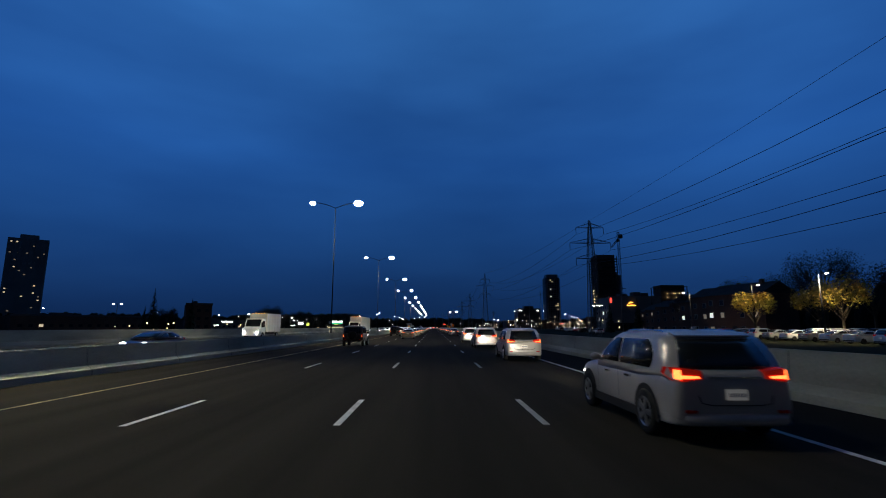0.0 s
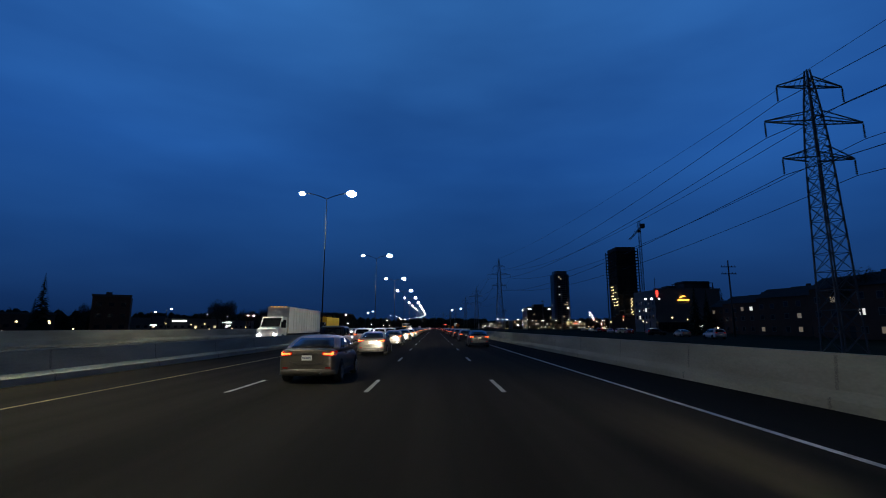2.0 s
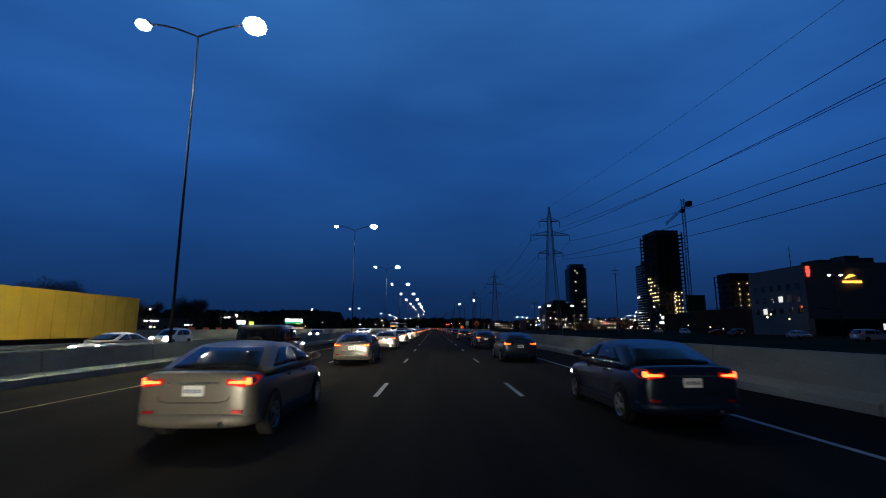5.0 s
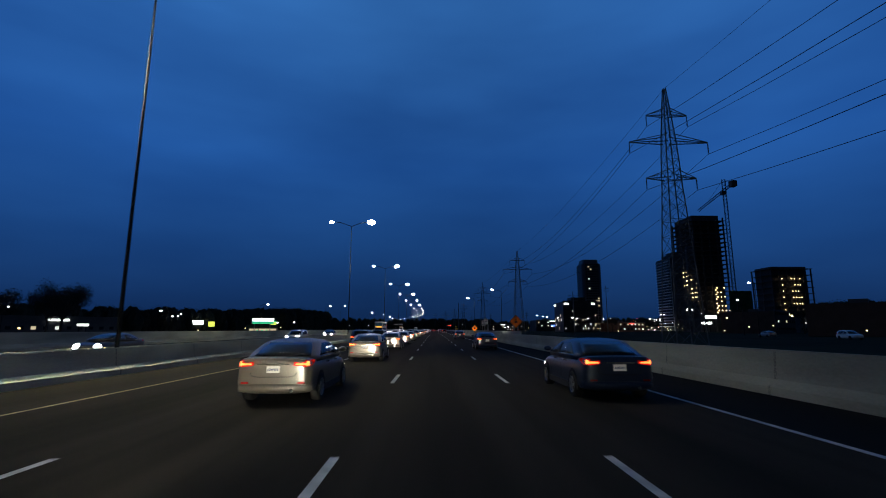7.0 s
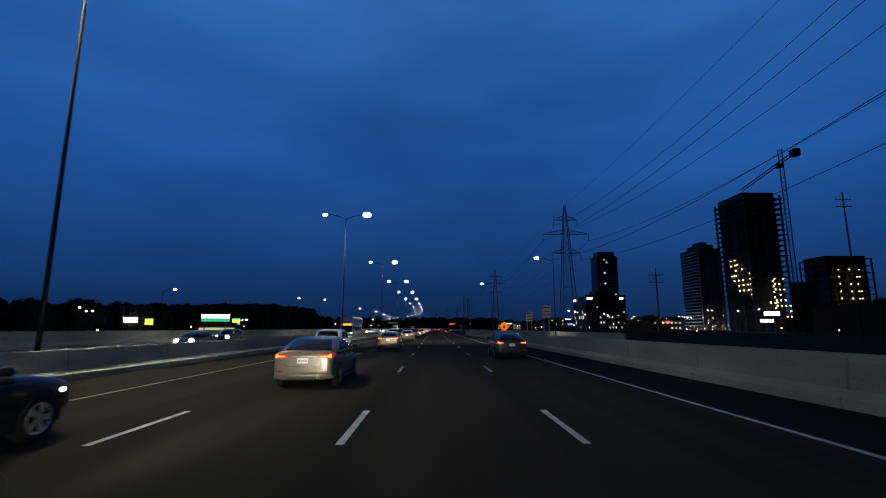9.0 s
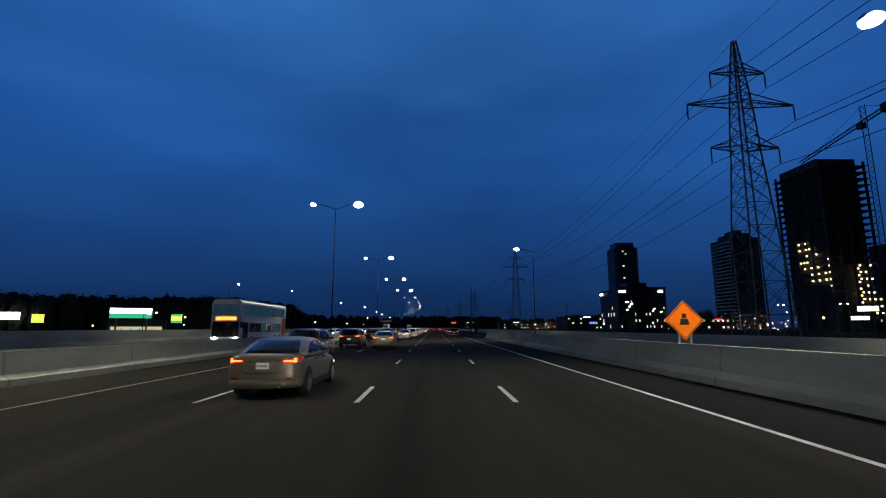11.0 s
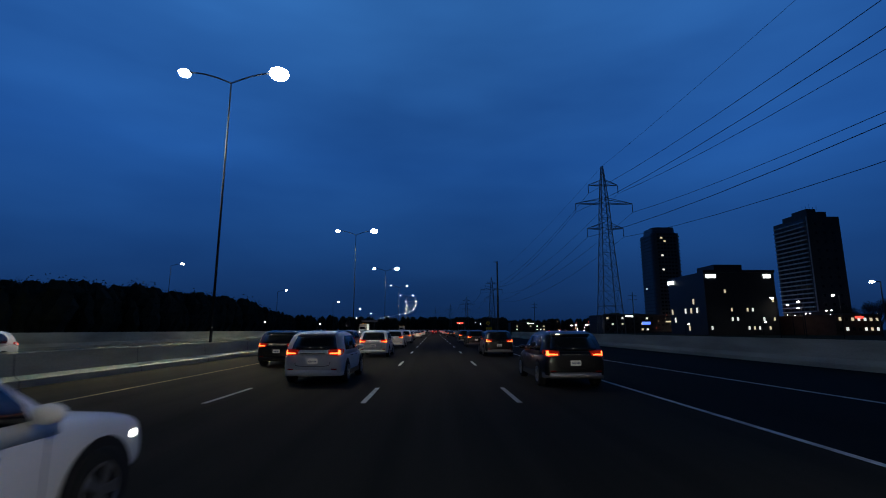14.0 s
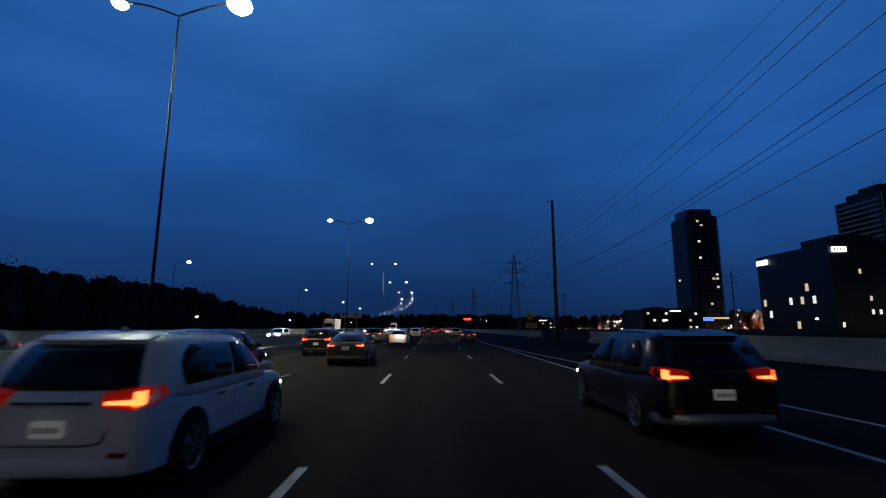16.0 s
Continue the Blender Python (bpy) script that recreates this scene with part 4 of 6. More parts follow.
# the far street by the towers
for x, y, h, heads in ((155, 520, 12, BOTH), (176, 508, 12, (-1,)), (190, 620, 11, BOTH), (215, 660, 11, BOTH), (235, 690, 12, BOTH), (205, 720, 10, (-1,)), (180, 650, 9, (1,)), (150, 640, 9, (-1,)), (128, 745, 11.4, BOTH)):
    lot_lamp(x, y, h, heads)
# low lamps along the ramp wall
for x, y, h in ((90, 700, 5), (64, 620, 4), (52, 560, 3.6), (88, 560, 4), (112, 555, 4.5), (36, 830, 8), (48, 900, 8), (30, 980, 9)):
    lot_lamp(x, y, h, (1,))
# lots beyond the opposite roadway
for x, y, h, heads in ((-98, 150, 9, BOTH), (-125, 130, 9, BOTH), (-150, 165, 10, BOTH), (-110, 245, 8, (1,)), (-95, 300, 8, (1,)), (-85, 345, 7.5, (1,)), (-118, 330, 8, BOTH), (-105, 395, 8, (1,)), (-122, 425, 8, BOTH), (-105, 491, 7.5, (1,)), (-100, 502, 6.0, (1,))):
    lot_lamp(x, y, h, heads)
for x, y, h, heads in ((-74, 190, 7, (1,)), (-78, 262, 7, (1,)), (-66, 420, 5, (1,)), (-170, 300, 11, BOTH), (-160, 400, 11, BOTH), (-210, 260, 12, (1,)), (-70, 590, 5, (1,)), (-64, 660, 5, (1,)), (-64, 740, 5, (1,)), (-70, 850, 6, (1,))):
    lot_lamp(x, y, h, heads)
# along the street before the office block
for x, y, h in ((87, 494, 9.2), (80, 503, 9.2), (63, 459, 8.6), (57, 443, 8.6), (52, 434, 8.6), (97, 517, 9.2), (112, 541, 9.5), (130, 560, 9.5)):
    lot_lamp(x, y, h, (-1,))


def traffic_signal(x, y, reach, label):
    t = thing("traffic_signal", label, "traffic signal", "", pose(x, y, -0.15))
    bm = B()
    rod(bm, (0, 0, 0), (0, 0, 5.6), 0.11, 0.08, 8)
    part("pole", bm, M_POLE, t, smooth=True)
    bm = B()
    tube(bm, [(0, 0, 5.2), (reach * 0.4, 0, 5.55), (reach, 0, 5.6)], 0.06, 6)
    part("mast_arm", bm, M_POLE, t, smooth=True)
    bm = B()
    box(bm, reach - 0.2, -0.16, 4.9, reach + 0.2, 0.1, 6.1)
    head = part("signal_head", bm, M_YSIGN, t, "yellow signal housing")
    for k, m in enumerate((M_SIGNRED, M_BLACKPAINT, M_BLACKPAINT)):
        bm = B()
        rod(bm, (reach, -0.17, 5.85 - k * 0.36), (reach, -0.22, 5.85 - k * 0.36), 0.13, 0.13, 12)
        part("lens", bm, m, head)
    return t


traffic_signal(77, 230, -7.5, "yellow traffic signal on a mast arm, showing red")


# distant street life too small to tell apart
def far_lights(name, label, material, places, r):
    bm = B()
    for x, y, z in places:
        bmesh.ops.create_icosphere(bm, subdivisions=1, radius=r, matrix=pose(x, y, z))
    tagged(part(name, bm, material), label, "lights", kind="stuff")


rnd = random.Random(77)
street = [(168 + rnd.random() * 95, 640 + rnd.random() * 170, 0.7 + rnd.random() ** 2 * 13) for k in range(130)]
street += [(100 + rnd.random() * 60, 690 + rnd.random() * 140, 0.7 + rnd.random() ** 2 * 8) for k in range(60)]
street += [(195 + rnd.random() * 105, 610 + rnd.random() * 200, 1.0 + rnd.random() ** 2 * 12) for k in range(110)]
rnd.shuffle(street)
far_lights("distant_street_lights", "scattered white lights of a distant busy street", M_LED_FAR, street[:120], 0.19)
far_lights("distant_tail_lights", "scattered red lights of a distant busy street", M_SIGNRED, street[120:190], 0.2)
far_lights("distant_shop_lights", "scattered warm lights of distant shops", M_WORK, street[225:], 0.2)
places = [(-90 - rnd.random() * 90, 120 + rnd.random() * 380, 0.8 + rnd.random() * 3) for k in range(40)]
far_lights("distant_lot_lights", "scattered warm lights of distant lots", M_WORK, places, 0.3)
places = [(60 + rnd.random() * 70, 150 + rnd.random() * 260, 0.8 + rnd.random() * 4) for k in range(30)]
far_lights("distant_yard_lights", "scattered warm lights of yards behind the barrier", M_WORK, places, 0.22)


# ---- trees ----
def leaf_tuft(bm, c, r, n, size, rnd, flat=1.0):
    for _ in range(n):
        a, u = rnd.random() * math.tau, rnd.uniform(-1, 1)
        q = r * rnd.random() ** 0.4
        p = Vector((c[0] + q * math.sqrt(1 - u * u) * math.cos(a), c[1] + q * math.sqrt(1 - u * u) * math.sin(a), c[2] + q * u * flat))
        d1 = Vector((rnd.uniform(-1, 1), rnd.uniform(-1, 1), rnd.uniform(-1, 1))) * size
        d2 = Vector((rnd.uniform(-1, 1), rnd.uniform(-1, 1), rnd.uniform(-1, 1))) * size
        poly(bm, [p, p + d1, p + d2])


def broad_tree(x, y, h, label, material, seed, leaves=1500, size=0.35, group="trees"):
    t = thing("tree", label, "tree", group, pose(x, y, -0.2))
    rnd = random.Random(seed)
    bm, cr = B(), B()
    rod(bm, (0, 0, 0), (0.1, 0, h * 0.35), h * 0.02, h * 0.014, 8)
    tips = []
    for k in range(9):
        a = k * 2.4
        p0 = Vector((0.05, 0, h * (0.26 + 0.02 * k)))
        p1 = p0 + Vector((math.cos(a) * h * 0.13, math.sin(a) * h * 0.13, h * 0.2))
        rod(bm, p0, p1, h * 0.009, h * 0.006, 5)
        for j in range(4):
            b2 = a + rnd.uniform(-1, 1)
            p2 = p1 + Vector((math.cos(b2) * h * 0.12, math.sin(b2) * h * 0.12, h * rnd.uniform(0.06, 0.22)))
            rod(bm, p1, p2, h * 0.005, h * 0.002, 4)
            tips.append(p2)
    part("trunk", bm, M_BARK, t)
    for p in tips:
        leaf_tuft(cr, p, h * 0.135, leaves // len(tips), size, rnd)
    part("crown", cr, material, t)
    return t


def conifer(x, y, h, seed, label="dark pointed spruce tree"):
    t = thing("tree", label, "tree", "conifers", pose(x, y, -0.2))
    rnd = random.Random(seed)
    bm, cr = B(), B()
    rod(bm, (0, 0, 0), (0, 0, h * 0.97), h * 0.018, 0.03, 7)
    part("trunk", bm, M_BARK, t)
    z = h * 0.08
    while z < h:
        r = (h - z) * 0.21 + 0.1
        for k in range(11):
            a = rnd.random() * math.tau
            q = r * rnd.uniform(0.75, 1.1)
            tip = Vector((math.cos(a) * q, math.sin(a) * q, z - q * 0.35))
            side = Vector((-math.sin(a), math.cos(a), 0)) * r * 0.24
            poly(cr, [(0, 0, z + 0.3), tip + side * 0.4, tip - side * 0.4])
            poly(cr, [(tip.x * 0.4, tip.y * 0.4, z), tip * 0.85 + Vector((0, 0, z * 0.15)) + side, tip * 0.85 + Vector((0, 0, z * 0.15)) - side])
        z += h * 0.028
    part("crown", cr, M_CONIFER, t)


for k, (x, y, h) in enumerate(((-114, 197, 18), (-121, 203, 11), (-108, 215, 9), (92, 215, 15), (96, 222, 13), (104, 226, 16), (118, 232, 14), (132, 240, 17), (62, 168, 12), (-60, 120, 9))):
    conifer(x, y, h, k)
def bare(places, seed):
    for k, (x, y, h) in enumerate(places):
        broad_tree(x, y, h, "large leafless tree with a fine twiggy crown", M_TWIG, seed + k, 6500, 0.22)


bare(((78, 94, 19.5), (84, 110, 17), (80, 122, 16), (70, 75, 13), (72, 134, 13), (110, 150, 15), (126, 190, 14)), 0)
bare(((140, 300, 13), (150, 390, 14), (165, 455, 15), (196, 500, 13), (215, 515, 16), (232, 545, 17), (120, 520, 11), (84, 470, 9), (140, 610, 12), (172, 590, 13)), 20)
bare(((-150, 128, 14), (-165, 150, 13), (-78, 236, 12), (-84, 248, 14), (-92, 262, 13), (-140, 255, 13), (-82, 304, 14), (-89, 313, 13), (-78, 295, 11), (-95, 302, 12)), 40)
for k, (x, y, h) in enumerate(((57, 66, 10), (60, 74, 9.5), (66, 58, 10.5), (54, 80, 9), (70, 66, 10))):
    broad_tree(x, y, h, "small tree with yellow autumn leaves under lot lamps", M_YELLOWLEAF, 60 + k, 2200, 0.3, "yellow trees")


def woods(name, label, line, depth, n, h0, h1, seed):
    """A mass of far trees along a line of places."""
    rnd = random.Random(seed)
    co, faces = [], []
    for k in range(n):
        f = rnd.random() * (len(line) - 1)
        i = min(int(f), len(line) - 2)
        f -= i
        x = line[i][0] + (line[i + 1][0] - line[i][0]) * f + rnd.uniform(-depth, depth)
        y = line[i][1] + (line[i + 1][1] - line[i][1]) * f + rnd.uniform(-depth, depth)
        up = line[i][2] + (line[i + 1][2] - line[i][2]) * f
        h = up * rnd.uniform(h0, h1)
        w = h * rnd.uniform(0.28, 0.42)
        # a lumpy core, then loose twigs round it
        b = len(co)
        seg = 7
        for j, (fz, fr) in enumerate(((0.0, 0.5), (0.25, 0.92), (0.5, 1.0), (0.75, 0.8), (0.95, 0.32))):
            for q in range(seg):
                a = (q + 0.5 * (j % 2)) * math.tau / seg
                r = w * fr * rnd.uniform(0.45, 0.8)
                co.append(Vector((x + math.cos(a) * r, y + math.sin(a) * r, h * (0.02 + 0.94 * fz * rnd.uniform(0.93, 1.03)))))
        for j in range(4):
            for q in range(seg):
                faces.append((b + j * seg + q, b + j * seg + (q + 1) % seg, b + (j + 1) * seg + (q + 1) % seg, b + (j + 1) * seg + q))
        faces.append(tuple(b + 4 * seg + q for q in range(seg)))
        for _ in range(190):
            a, u, q = rnd.random() * math.tau, rnd.uniform(-0.6, 1), rnd.uniform(0.6, 1.02)
            c = Vector((x + w * q * math.sqrt(1 - u * u) * math.cos(a), y + w * q * math.sqrt(1 - u * u) * math.sin(a), h * 0.52 + h * 0.48 * q * u))
            s = h * rnd.uniform(0.015, 0.042)
            b = len(co)
            co += [c, c + Vector((rnd.uniform(-s, s), rnd.uniform(-s, s), rnd.uniform(-s, s))), c + Vector((rnd.uniform(-s, s), rnd.uniform(-s, s), rnd.uniform(-s, s)))]
            faces.append((b, b + 1, b + 2))
    me = bpy.data.meshes.new(name)
    me.from_pydata(co, [], faces)
    me.materials.append(M_WOODS)
    tagged(new(name, me), label, "woods", kind="stuff")


woods("woods_west", "dark wooded rise beyond the opposite lanes", [(-175, 230, 8.5), (-160, 380, 10.5), (-135, 480, 13), (-112, 560, 16.5), (-118, 650, 18), (-150, 800, 18), (-190, 1000, 17)], 16, 1500, 0.75, 1.15, 41)
woods("woods_west_far", "distant dark tree line", [(-420, 200, 12), (-330, 420, 14), (-260, 800, 16), (-250, 1100, 24), (-60, 1450, 30)], 25, 600, 0.7, 1.1, 42)
woods("woods_north", "distant dark tree line ahead", [(-60, 1450, 30), (120, 1300, 26), (60, 1050, 15), (190, 950, 16), (320, 900, 20)], 20, 620, 0.7, 1.1, 43)
woods("woods_east", "dark tree line behind the houses", [(110, 80, 12), (125, 190, 14), (170, 300, 14), (215, 400, 15), (270, 500, 19), (330, 580, 24), (400, 700, 26)], 14, 800, 0.7, 1.1, 44)

# orange fence panels at a work site beyond the opposite lanes
for k in range(6):
    f = thing("fence_panel", "orange plastic work-site fence panel", "fence", "work fence", pose(-40, 214 + k * 5.0, -0.1))
    bm = B()
    box(bm, -0.05, 0, 0.3, 0.05, 2.4, 1.9)
    part("mesh_panel", bm, M_DRUM, f)
    for y in (0.0, 2.4):
        bm = B()
        box(bm, -0.06, y - 0.05, 0, 0.06, y + 0.05, 2.0)
        part("post", bm, M_POLE, f)


# ---- vehicles ----
def loft_rows(rows, cap=True):
    bm = B()
    vs = [[bm.verts.new(p) for p in r] for r in rows]
    n = len(vs[0])
    for a, b in zip(vs, vs[1:]):
        for k in range(n):
            bm.faces.new((a[k], a[(k + 1) % n], b[(k + 1) % n], b[k]))
    if cap:
        bm.faces.new(vs[0])
        bm.faces.new(vs[-1])
    return bm


def hull_ring(y, w, z0, z1):
    """Cross-section of a car body at y: half width w, from z0 to z1."""
    h = z1 - z0
    half = [(0.78, 0.0), (0.95, 0.06), (1.0, 0.22), (1.0, 0.5), (0.985, 0.72), (0.955, 0.88), (0.90, 0.97), (0.7, 1.0)]
    right = [(w * a, y, z0 + h * b) for a, b in half]
    return right + [(-x, yy, z) for x, yy, z in reversed(right)]


STYLES = {
    "suv": dict(L=4.65, W=0.93, roof=1.66, hull=[(-0.09, 0.68, 0.42, 0.90), (-0.07, 0.82, 0.33, 1.00), (-0.01, 0.89, 0.28, 1.08), (0.16, 0.925, 0.26, 1.12), (0.5, 0.93, 0.25, 1.11), (1.0, 0.925, 0.25, 1.08), (2.4, 0.93, 0.24, 1.05), (3.35, 0.93, 0.26, 1.05), (4.0, 0.915, 0.29, 0.99), (4.4, 0.87, 0.34, 0.90), (4.57, 0.79, 0.40, 0.80), (4.64, 0.66, 0.47, 0.70)],
                rear=(0.04, 0.11, 0.22, 0.33, 0.46, 0.75), fore=(3.55, 3.26, 2.96, 2.75, 2.58, 2.25), wide=(0.955, 0.925, 0.87, 0.82, 0.765, 0.63), bow=(0.08, 0.26), pillar=2.02, tail=(0.92, 1.12), plate=0.74, rails=True, ry=-0.10),
    "sedan": dict(L=4.65, W=0.89, roof=1.46, hull=[(-0.05, 0.64, 0.36, 0.97), (-0.03, 0.78, 0.28, 1.045), (0.03, 0.845, 0.24, 1.08), (0.2, 0.88, 0.22, 1.075), (0.6, 0.89, 0.21, 1.04), (1.2, 0.885, 0.21, 1.00), (2.4, 0.89, 0.20, 0.97), (3.45, 0.885, 0.22, 0.95), (4.0, 0.87, 0.26, 0.89), (4.4, 0.825, 0.31, 0.80), (4.57, 0.73, 0.38, 0.71), (4.64, 0.6, 0.45, 0.63)],
                  rear=(0.46, 0.72, 1.00, 1.20, 1.38, 1.72), fore=(3.75, 3.42, 3.07, 2.82, 2.62, 2.28), wide=(0.95, 0.905, 0.835, 0.775, 0.715, 0.58), bow=(0.12, 0.30), pillar=2.22, tail=(0.85, 1.01), plate=0.80, rails=False, ry=-0.06),
    "jeep": dict(L=4.3, W=0.93, roof=1.83, hull=[(0.0, 0.88, 0.55, 1.12), (0.04, 0.92, 0.50, 1.15), (0.2, 0.93, 0.48, 1.16), (1.0, 0.93, 0.43, 1.16), (2.4, 0.93, 0.43, 1.15), (3.0, 0.91, 0.46, 1.14), (3.8, 0.84, 0.50, 1.12), (4.15, 0.80, 0.53, 1.08), (4.28, 0.74, 0.60, 0.98)],
                 rear=(0.06, 0.075, 0.10, 0.12, 0.15, 0.28), fore=(2.78, 2.70, 2.60, 2.52, 2.45, 2.3), wide=(0.93, 0.915, 0.895, 0.88, 0.86, 0.78), bow=(0.02, 0.06), pillar=1.55, tail=(0.82, 1.08), plate=0.75, rails=False, ry=-0.01),
}
WHEEL_CACHE = {}


def wheel(parent, x, y, r, side, rims=True):
    if r not in WHEEL_CACHE:
        prof = [(0.62, -0.10), (0.93, -0.115), (1.0, -0.08), (1.0, 0.08), (0.93, 0.115), (0.62, 0.10)]
        n = 24
        rows = [[(dx, math.cos(k * math.tau / n) * a * r, math.sin(k * math.tau / n) * a * r) for k in range(n)] for a, dx in prof]
        tyre = mesh("wheel", loft_rows(rows), M_TYRE, True)
        bm = B()
        for k in range(5):
            a = k * math.tau / 5
            u, v = Vector((0, math.cos(a), math.sin(a))), Vector((0, -math.sin(a), math.cos(a)))
            poly(bm, [Vector((0.10, 0, 0)) + u * r * 0.1 - v * r * 0.09, Vector((0.10, 0, 0)) + u * r * 0.6 - v * r * 0.14, Vector((0.10, 0, 0)) + u * r * 0.6 + v * r * 0.14, Vector((0.10, 0, 0)) + u * r * 0.1 + v * r * 0.09], (0.02, 0, 0))
        rod(bm, (0.09, 0, 0), (0.125, 0, 0), r * 0.16, r * 0.14, 12)
        ring = [[(0.105 + d, math.cos(k * math.tau / n) * a * r, math.sin(k * math.tau / n) * a * r) for k in range(n)] for a, d in ((0.58, 0), (0.65, 0.012), (0.66, 0.0))]
        vs = [[bm.verts.new(p) for p in q] for q in ring]
        for a, b in zip(vs, vs[1:]):
            for k in range(n):
                bm.faces.new((a[k], a[(k + 1) % n], b[(k + 1) % n], b[k]))
        WHEEL_CACHE[r] = (tyre, mesh("rim", bm, M_RIM))
    tyre, rim = WHEEL_CACHE[r]
    w = piece("wheel", tyre, parent, pose(x, y, r, 0, 0, 0 if side > 0 else 180))
    if rims:
        piece("rim", rim, w, Matrix.Identity(4))


def car(style, body, name, label, at, group="traffic", lights=True, spare=False, bumper=None, near=False, simple=False):
    """A car with its rear at y = 0 and its nose towards +y."""
    s = STYLES[style]
    c = thing(name, label, "car", group, at)
    W, roof, L, ry = s["W"], s["roof"], s["L"], s["ry"]
    low = 0.36 if style != "jeep" else s["hull"][2][2]
    sill_z = s["hull"][4][2]
    nose = s["hull"][-2][3]
    part("body", loft_rows([hull_ring(*h) for h in s["hull"]]), body, c, smooth=True, rounded=1 if near else 0)
    # cabin: a curved shell from the belt line to the crown of the roof
    belt = (1.05 if style == "suv" else s["hull"][3][3]) - 0.03
    H = roof - belt
    keys = (0.0, 0.3, 0.6, 0.8, 0.92, 1.0)
    bow_r, bow_f = s["bow"]

    def rear(h):
        return float(np.interp(h, keys, s["rear"]))

    def fore(h):
        return float(np.interp(h, keys, s["fore"]))

    def wide(h):
        return W * float(np.interp(h, keys, s["wide"]))

    def back_at(h, t):
        return Vector((t * wide(h), rear(h) + bow_r * abs(t) ** 2.4, belt + H * h))

    def front_at(h, t):
        return Vector((t * wide(h), fore(h) - bow_f * abs(t) ** 2.2, belt + H * h))

    def side_at(h, y, sd):
        a, b = rear(h) + bow_r, fore(h) - bow_f
        return Vector((sd * wide(h) * (1 + 0.012 * math.sin(math.pi * min(1, max(0, (y - a) / (b - a))))), y, belt + H * h))

    def ring(h):
        a, b = rear(h) + bow_r, fore(h) - bow_f
        ts = [k / 3 for k in range(-3, 4)]
        return [back_at(h, t) for t in ts] + [side_at(h, a + (b - a) * q, 1) for q in (0.25, 0.5, 0.75)] + [front_at(h, -t) for t in ts] + [side_at(h, a + (b - a) * q, -1) for q in (0.75, 0.5, 0.25)]
    rows = [ring(h) for h in (keys if simple else (0.0, 0.15, 0.3, 0.45, 0.6, 0.7, 0.8, 0.87, 0.93, 0.97, 1.0))]
    rows.insert(0, [Vector((p.x, p.y, p.z - 0.10)) for p in rows[0]])
    mid_y = (rear(1.0) + fore(1.0)) / 2
    for k, up in ((0.78, 0.014), (0.4, 0.024)):
        rows.append([Vector((p.x * k, mid_y + (p.y - mid_y) * k, roof + up)) for p in rows[-1 if k > 0.5 else -2]])
    part("roof", loft_rows(rows), body, c, smooth=True)

    def pane(name_, grid, push):
        """Glass as a grid of places, a little proud of the shell."""
        bm = B()
        vs = [[bm.verts.new(p + Vector(push)) for p in r] for r in grid]
        for a, b in zip(vs, vs[1:]):
            for k in range(len(a) - 1):
                bm.faces.new((a[k], a[k + 1], b[k + 1], b[k]))
        back = bmesh.ops.extrude_face_region(bm, geom=bm.faces[:])
        for v in (g for g in back["geom"] if isinstance(g, bmesh.types.BMVert)):
            v.co -= Vector(push) * 2.5
        return part(name_, bm, M_CARGLASS, c, smooth=True)
    hs, ts = (0.07, 0.25, 0.45, 0.63, 0.80), (-0.82, -0.45, 0, 0.45, 0.82)
    pane("rear_window", [[back_at(h, t * (1 - 0.05 * h)) for t in ts] for h in hs], (0, -0.016, 0.008))
    pane("windscreen", [[front_at(h, t) for t in ts] for h in hs], (0, 0.016, 0.010))
    pillar = s["pillar"]
    for sd in (-1, 1):
        hs = (0.07, 0.25, 0.45, 0.63, 0.78)
        cut = (0.18, 0.06, 0.0, 0.03, 0.10) if style == "suv" else (0.02, 0.0, 0.0, 0.0, 0.05)
        lead = 0.42 if style == "suv" else 0.24
        for n_, y0, y1 in (("rear_side_window", lambda h, e: rear(h) + bow_r + lead + e, lambda h, e: pillar - 0.04), ("front_side_window", lambda h, e: pillar + 0.04, lambda h, e: fore(h) - bow_f - 0.06 - e)):
            pane(n_, [[side_at(h, y0(h, e) + (y1(h, e) - y0(h, e)) * q, sd) for q in (0, 0.5, 1)] for h, e in zip(hs, cut)], (sd * 0.012, 0, 0.004))
        if near and style == "sedan":
            bm = B()
            a, b = rear(0.03) + bow_r + 0.2, fore(0.03) - bow_f - 0.15
            tube(bm, [side_at(0.035, a + (b - a) * q / 6, sd) + Vector((sd * 0.012, 0, 0)) for q in range(7)], 0.011, 6)
            part("window_trim", bm, M_CHROME, c)
        # sill trim, wheels and dark wheel-well discs
        bm = B()
        box(bm, min(sd * (W - 0.06), sd * (W + 0.012)), 0.95, sill_z - 0.02, max(sd * (W - 0.06), sd * (W + 0.012)), L - 1.25, sill_z + 0.13)
        if simple:
            bm.free()
        else:
            part("sill", bm, M_TRIM, c)
        r = 0.36 if style != "sedan" else 0.32
        for y in (0.86 if style != "jeep" else 0.75, L - 0.92):
            # flat black disc stands for the dark hollow of the wheel well
            bm = B()
            n = 18
            for q in range(n):
                a0, a1 = math.pi * (q / n) * 1.16 - 0.25, math.pi * ((q + 1) / n) * 1.16 - 0.25
                pts = [(0, y, r)] + [(0, y + math.cos(a) * (r + 0.09), r + math.sin(a) * (r + 0.09)) for a in (a0, a1)]
                poly(bm, [(sd * (W + 0.008), p[1], max(p[2], 0.2)) for p in pts])
            if simple:
                bm.free()
            else:
                part("wheel_well_disc", bm, M_TRIM, c)
            wheel(c, sd * (W - 0.07), y, r, sd, not simple)
        # mirror and door handles
        bm = B()
